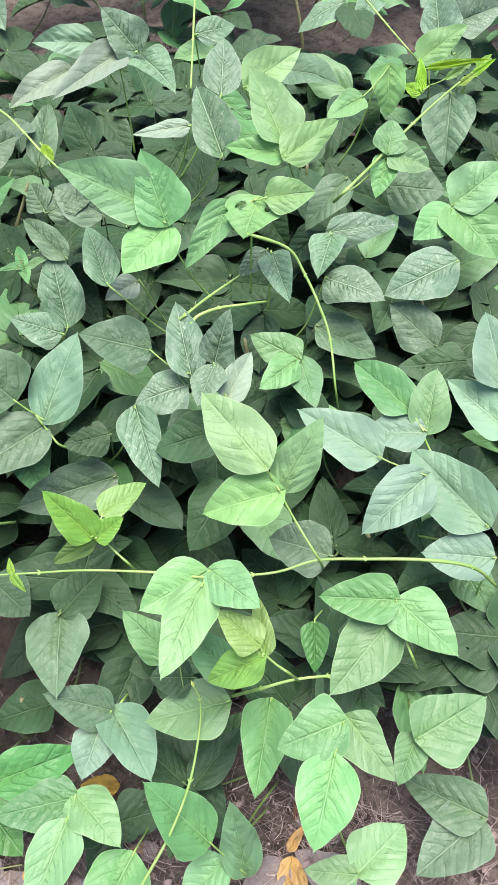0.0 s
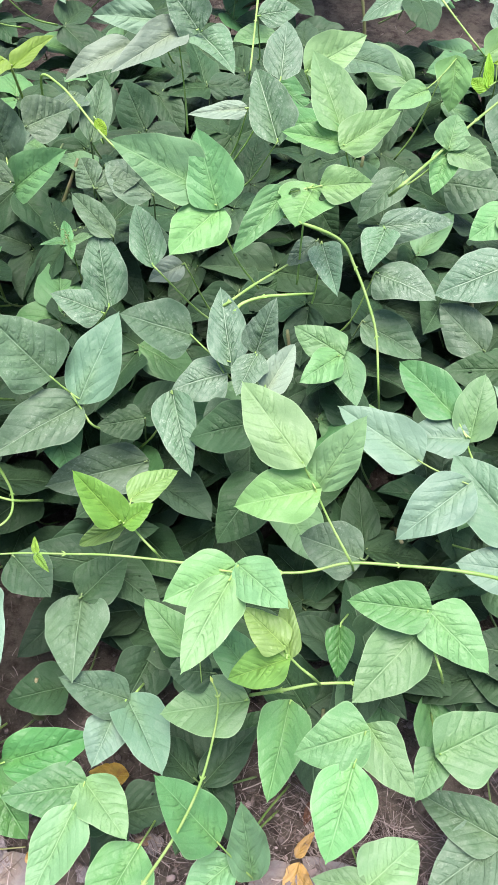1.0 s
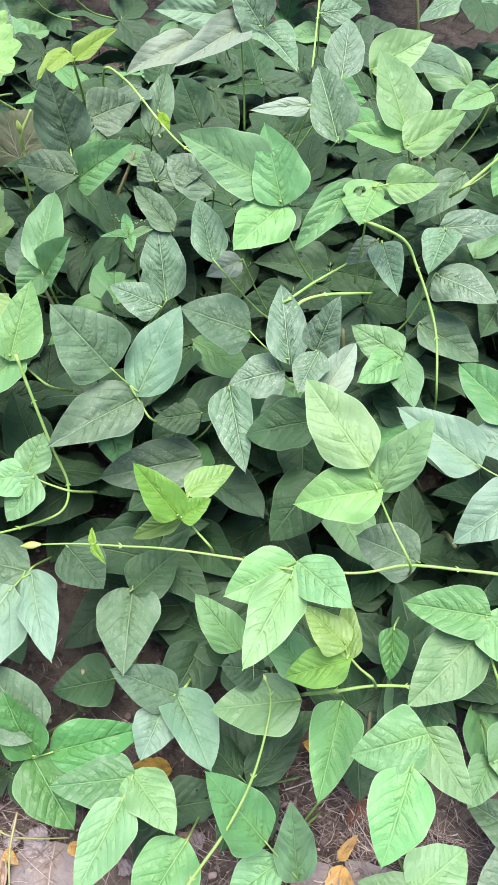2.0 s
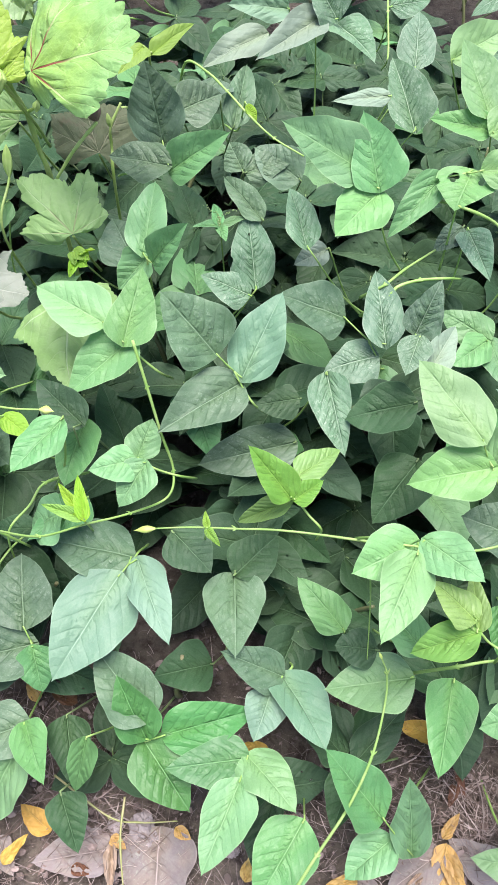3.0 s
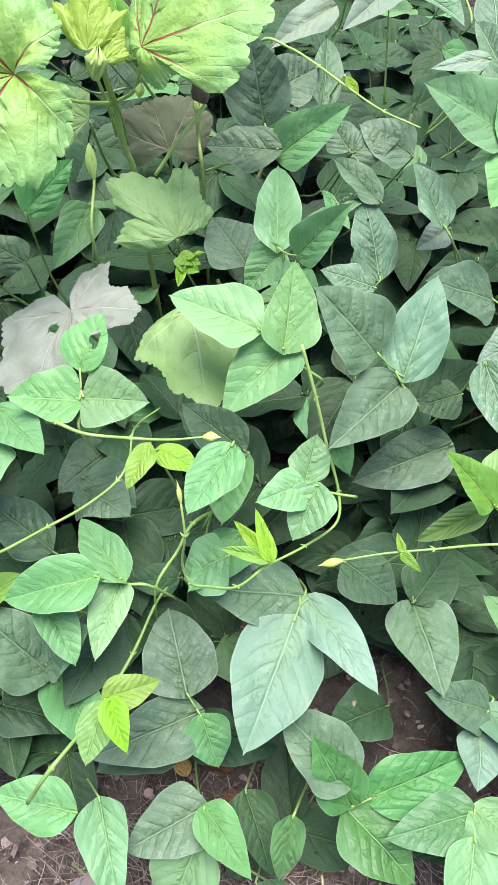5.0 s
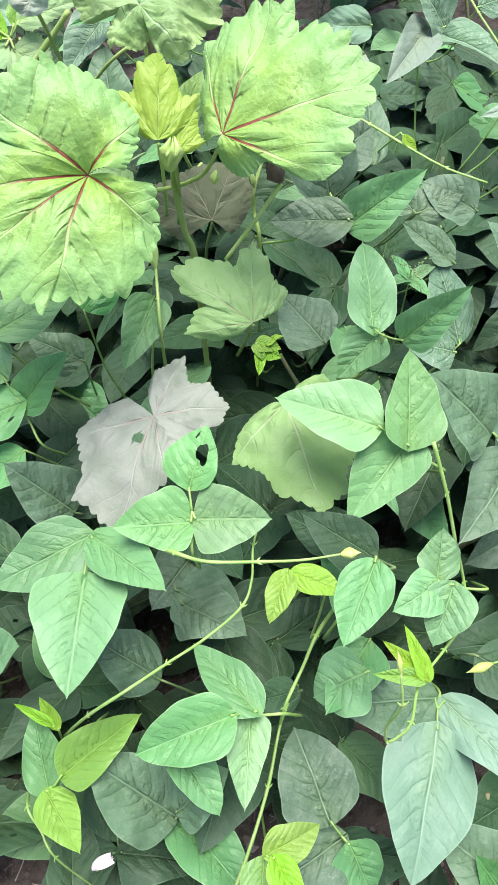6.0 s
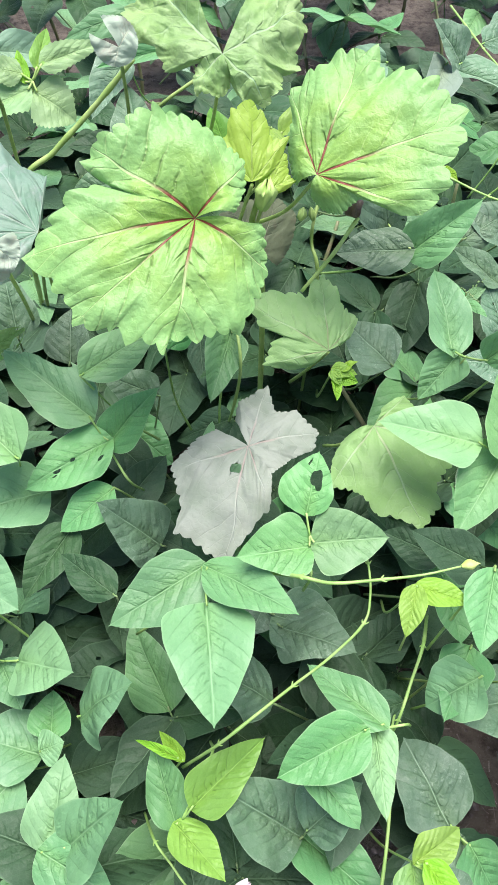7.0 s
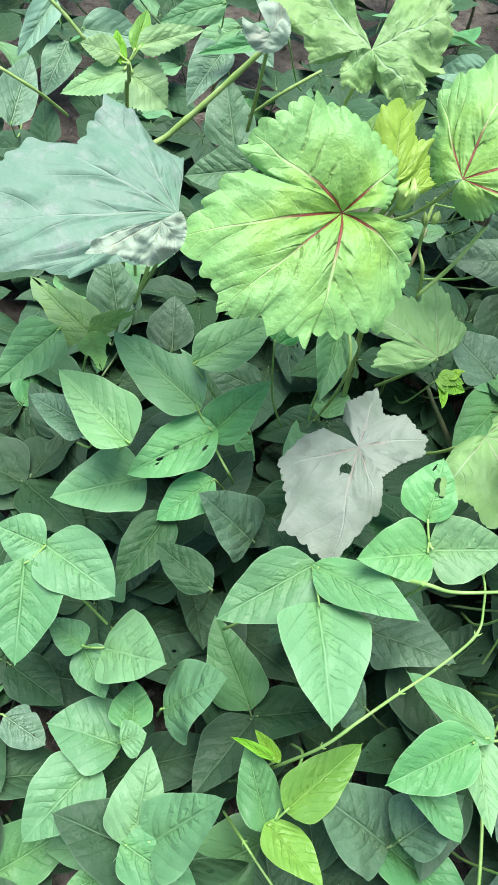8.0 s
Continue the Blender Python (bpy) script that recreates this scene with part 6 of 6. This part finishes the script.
RUSTY = ((-0.359, -0.001, 264, 0.023, 0.015), (0.061, 0.125, 161, 0.026, 0.014), (0.064, 0.137, 199, 0.025, 0.013),
         (-.393, .173, 70, .038, .022), (-.398, .152, 210, .03, .02), (-.350, .115, 100, .03, .022), (-.20, .10, 40, .034, .02), (.0, .06, 130, .036, .022))
for n, row in enumerate(RUSTY):
    litter_leaf("R", *row, 80 + n, "crumpled_leaf", "small crumpled rusty brown dead leaf on soil", 0.22, 0.4, 0.014)


def soil_clod(x, y, r, seed):
    """A rough grey lump of dry soil."""
    bm = bmesh.new()
    bmesh.ops.create_icosphere(bm, subdivisions=4, radius=1.0)
    for v in bm.verts:
        p = v.co * 1.7 + Vector((seed, 0, 0))
        v.co *= 1 + 0.45 * noise.noise(p) + 0.28 * noise.noise(p * 2.7) + 0.16 * noise.noise(p * 6.5)
        v.co.z *= 0.6
    me = bpy.data.meshes.new("soil_clod")
    bm.to_mesh(me)
    bm.free()
    me.materials.append(CLOD)
    ob = new("soil_clod", me)
    ob.matrix_basis = Matrix.Translation((x, y, r * 0.3)) @ Matrix.Scale(r, 4)
    tagged(ob, "crumbly pale grey lump of dry soil", "soil clod", "clods on the soil")


for n, spot in enumerate(((-0.290, 0.047, 0.014), (-0.278, 0.035, 0.010), (-0.321, 0.047, 0.009), (-0.116, 0.070, 0.010), (-0.188, 0.034, 0.008))):
    soil_clod(*spot, n * 3.1)


def bed_height(y):
    return 0.035 * math.exp(-((y - 0.75) / 0.35) ** 2)


def straw():
    """Dry straw, fine and coarse, thickest in loose mats along the edge of the bed."""
    rng = random.Random(5)
    verts, faces = [], []
    mats = [(rng.uniform(-0.75, 0.4), rng.uniform(-0.08, 0.12), rng.uniform(0.03, 0.07), rng.uniform(0, 3.14)) for k in range(26)]
    for n in range(9500):
        x, y, a, l = rng.uniform(-1.1, .5), rng.gauss(0.05, 0.13 if n % 3 else 0.3), rng.uniform(0, 6.28), 0.008 + 0.034 * rng.random() ** 2
        if n % 5 == 0:
            y = rng.uniform(1.0, 1.75)
        if n % 5 in (1, 3):
            mx, my, ms, ma = rng.choice(mats)
            x, y, a, l = rng.gauss(mx, ms), rng.gauss(my, ms * 0.7), rng.gauss(ma, 0.6), 0.014 + 0.045 * rng.random() ** 2
        bend, r, z0 = rng.gauss(0, 0.35), rng.uniform(0.0002, 0.00038 + 0.0005 * (n % 6 == 0)), 0.003 + 0.010 * rng.random()
        tilt = rng.uniform(-0.15, 0.15)
        i = len(verts)
        for k in range(4):
            t = k / 3 - 0.5
            px, py = x + math.cos(a + bend * t) * l * t, y + math.sin(a + bend * t) * l * t
            z = z0 + tilt * l * t + bed_height(py)
            nx, ny = -math.sin(a) * r, math.cos(a) * r
            verts += [(px - nx, py - ny, z), (px + nx, py + ny, z), (px, py, z + r * 1.2)]
        for k in range(3):
            for s in range(3):
                e = (s + 1) % 3
                faces.append((i + k * 3 + s, i + k * 3 + e, i + k * 3 + 3 + e, i + k * 3 + 3 + s))
    tagged(new("dry_straw", mesh_of("dry_straw", verts, faces, STRAW, smooth=False)), "short dry straw and twigs scattered on soil", "straw", kind="stuff")


def crumbs():
    """Rough rounded clods: an uneven octahedron cut once."""
    rng = random.Random(6)
    bm = bmesh.new()
    bmesh.ops.create_icosphere(bm, subdivisions=1, radius=1.0)
    ball = [v.co.copy() for v in bm.verts]
    skin = [tuple(v.index for v in f.verts) for f in bm.faces]
    bm.free()
    verts, faces = [], []
    for n in range(7000):
        x, y, s = rng.uniform(-1.1, .5), rng.gauss(0.10, 0.28), 0.0008 + 0.005 * rng.random() ** 4
        i, zz = len(verts), bed_height(y) - 0.002 + rng.uniform(0, 0.004)
        for c in ball:
            k = s * rng.uniform(.65, 1.2)
            verts.append((x + k * c.x, y + k * c.y, zz + k * c.z * 0.8))
        faces += [tuple(i + q for q in f) for f in skin]
    tagged(new("soil_crumbs", mesh_of("soil_crumbs", verts, faces, CRUMB, smooth=False)), "loose crumbs of dry brown soil", "soil crumbs", kind="stuff")


def leaf_bits():
    """Crumbled dry leaves: small curled flakes with torn outlines."""
    rng = random.Random(9)
    verts, faces = [], []
    for n in range(2600):
        x, y, s, a = rng.uniform(-1.0, .5), rng.gauss(0.04, 0.11), 0.0012 + 0.0065 * rng.random() ** 3, rng.uniform(0, 6.28)
        i, z, tilt, cup = len(verts), 0.005 + 0.006 * rng.random(), rng.uniform(-.5, .5), rng.uniform(-.6, .6)
        ring, long = rng.randint(7, 10), rng.uniform(0.35, 0.8)
        verts.append((x, y, z))
        for k in range(ring):
            w, r = 6.283 * k / ring, s * rng.uniform(.5, 1.1)
            u, v = math.cos(w) * r, math.sin(w) * r * long
            verts.append((x + u * math.cos(a) - v * math.sin(a), y + u * math.sin(a) + v * math.cos(a), z + tilt * v + cup * u * u / s))
        faces += [(i, i + 1 + k, i + 1 + (k + 1) % ring) for k in range(ring)]
    tagged(new("leaf_crumbs", mesh_of("leaf_crumbs", verts, faces, CHAFF, smooth=False)), "crumbled bits of dry brown leaves on soil", "leaf litter", kind="stuff")


straw()
crumbs()
leaf_bits()


# ---- a bean flower low among the leaves ----
def bean_flower(a, b):
    """A keeled flower: two rounded wing petals and a short stalk."""
    a, b = Vector(a), Vector(b)
    i = min(range(len(FEET)), key=lambda k: (FEET[k][0] - a.x) ** 2 + (FEET[k][1] - a.y) ** 2)
    base = Vector((*FEET[i], 0))
    stalk = part("flower_stalk", tube("flower_stalk", [(-0.005, 0.01, -0.05), (0, 0, -0.02), (0, 0, 0)], 0.0015, 0.0018, STALK), PLANTS[i], Matrix.Translation(a - base))
    for side in (-1, 1):
        verts, faces, n, m = [], [], 10, 6
        for k in range(n + 1):
            t = k / n
            w = 0.55 * math.sin(math.pi * (0.12 + 0.80 * t)) ** 0.8
            for j in range(m + 1):
                s = j / m - 0.5
                verts.append((t, s * w, 0.16 * math.cos(s * 3) - 0.25 * t * t + side * 0.05))
        for k in range(n):
            for j in range(m):
                q = k * (m + 1) + j
                faces.append((q, q + 1, q + m + 2, q + m + 1))
        d = (b - a).to_track_quat("X", "Z").to_matrix().to_4x4()
        me = mesh_of("petal", verts, faces, PETAL)
        part("petal", me, stalk, d @ Matrix.Rotation(radians(38 * side), 4, "X") @ Matrix.Scale(0.019, 4), "white bean flower petal")


bean_flower(*FLOWER)


# ---- a small weed with beaded green flower heads ----
def weed(x, y, z):
    root = new("weed")
    root.location = (x, y, 0)
    part("stem", tube("stem", [(0.01, 0.02, 0), (0.004, 0.01, z * 0.6), (0, 0, z)], 0.0012, 0.0008, STALK), root, Matrix())
    rng = random.Random(3)
    bm = bmesh.new()
    for spike in range(3):
        turn, reach = spike * 2.2 + 0.4, 0.022
        for k in range(11):
            t = k / 10
            at = (math.cos(turn) * reach * t + rng.uniform(-.0015, .0015), math.sin(turn) * reach * t + rng.uniform(-.0015, .0015), 0.006 * t + rng.uniform(-.001, .001))
            bmesh.ops.create_icosphere(bm, subdivisions=1, radius=rng.uniform(.0008, .0013), matrix=Matrix.Translation(at))
    me = bpy.data.meshes.new("seed_head")
    bm.to_mesh(me)
    bm.free()
    me.materials.append(DARKSTALK)
    me.polygons.foreach_set("use_smooth", [True] * len(me.polygons))
    part("seed_head", me, root, Matrix.Translation((0, 0, z)), "cluster of tiny green beads")
    for k in range(4):
        w = 90 * k + 20
        part("leaf", LEAFLETS["G"][k], root, blade_pose((0, 0, z - 0.012), w, 8, 0, 0.034, 0.015))
    tagged(root, "small weed with beaded green flower heads among bean leaves", "weed", "weeds in the row")


for spot in WEEDS:
    weed(*spot)
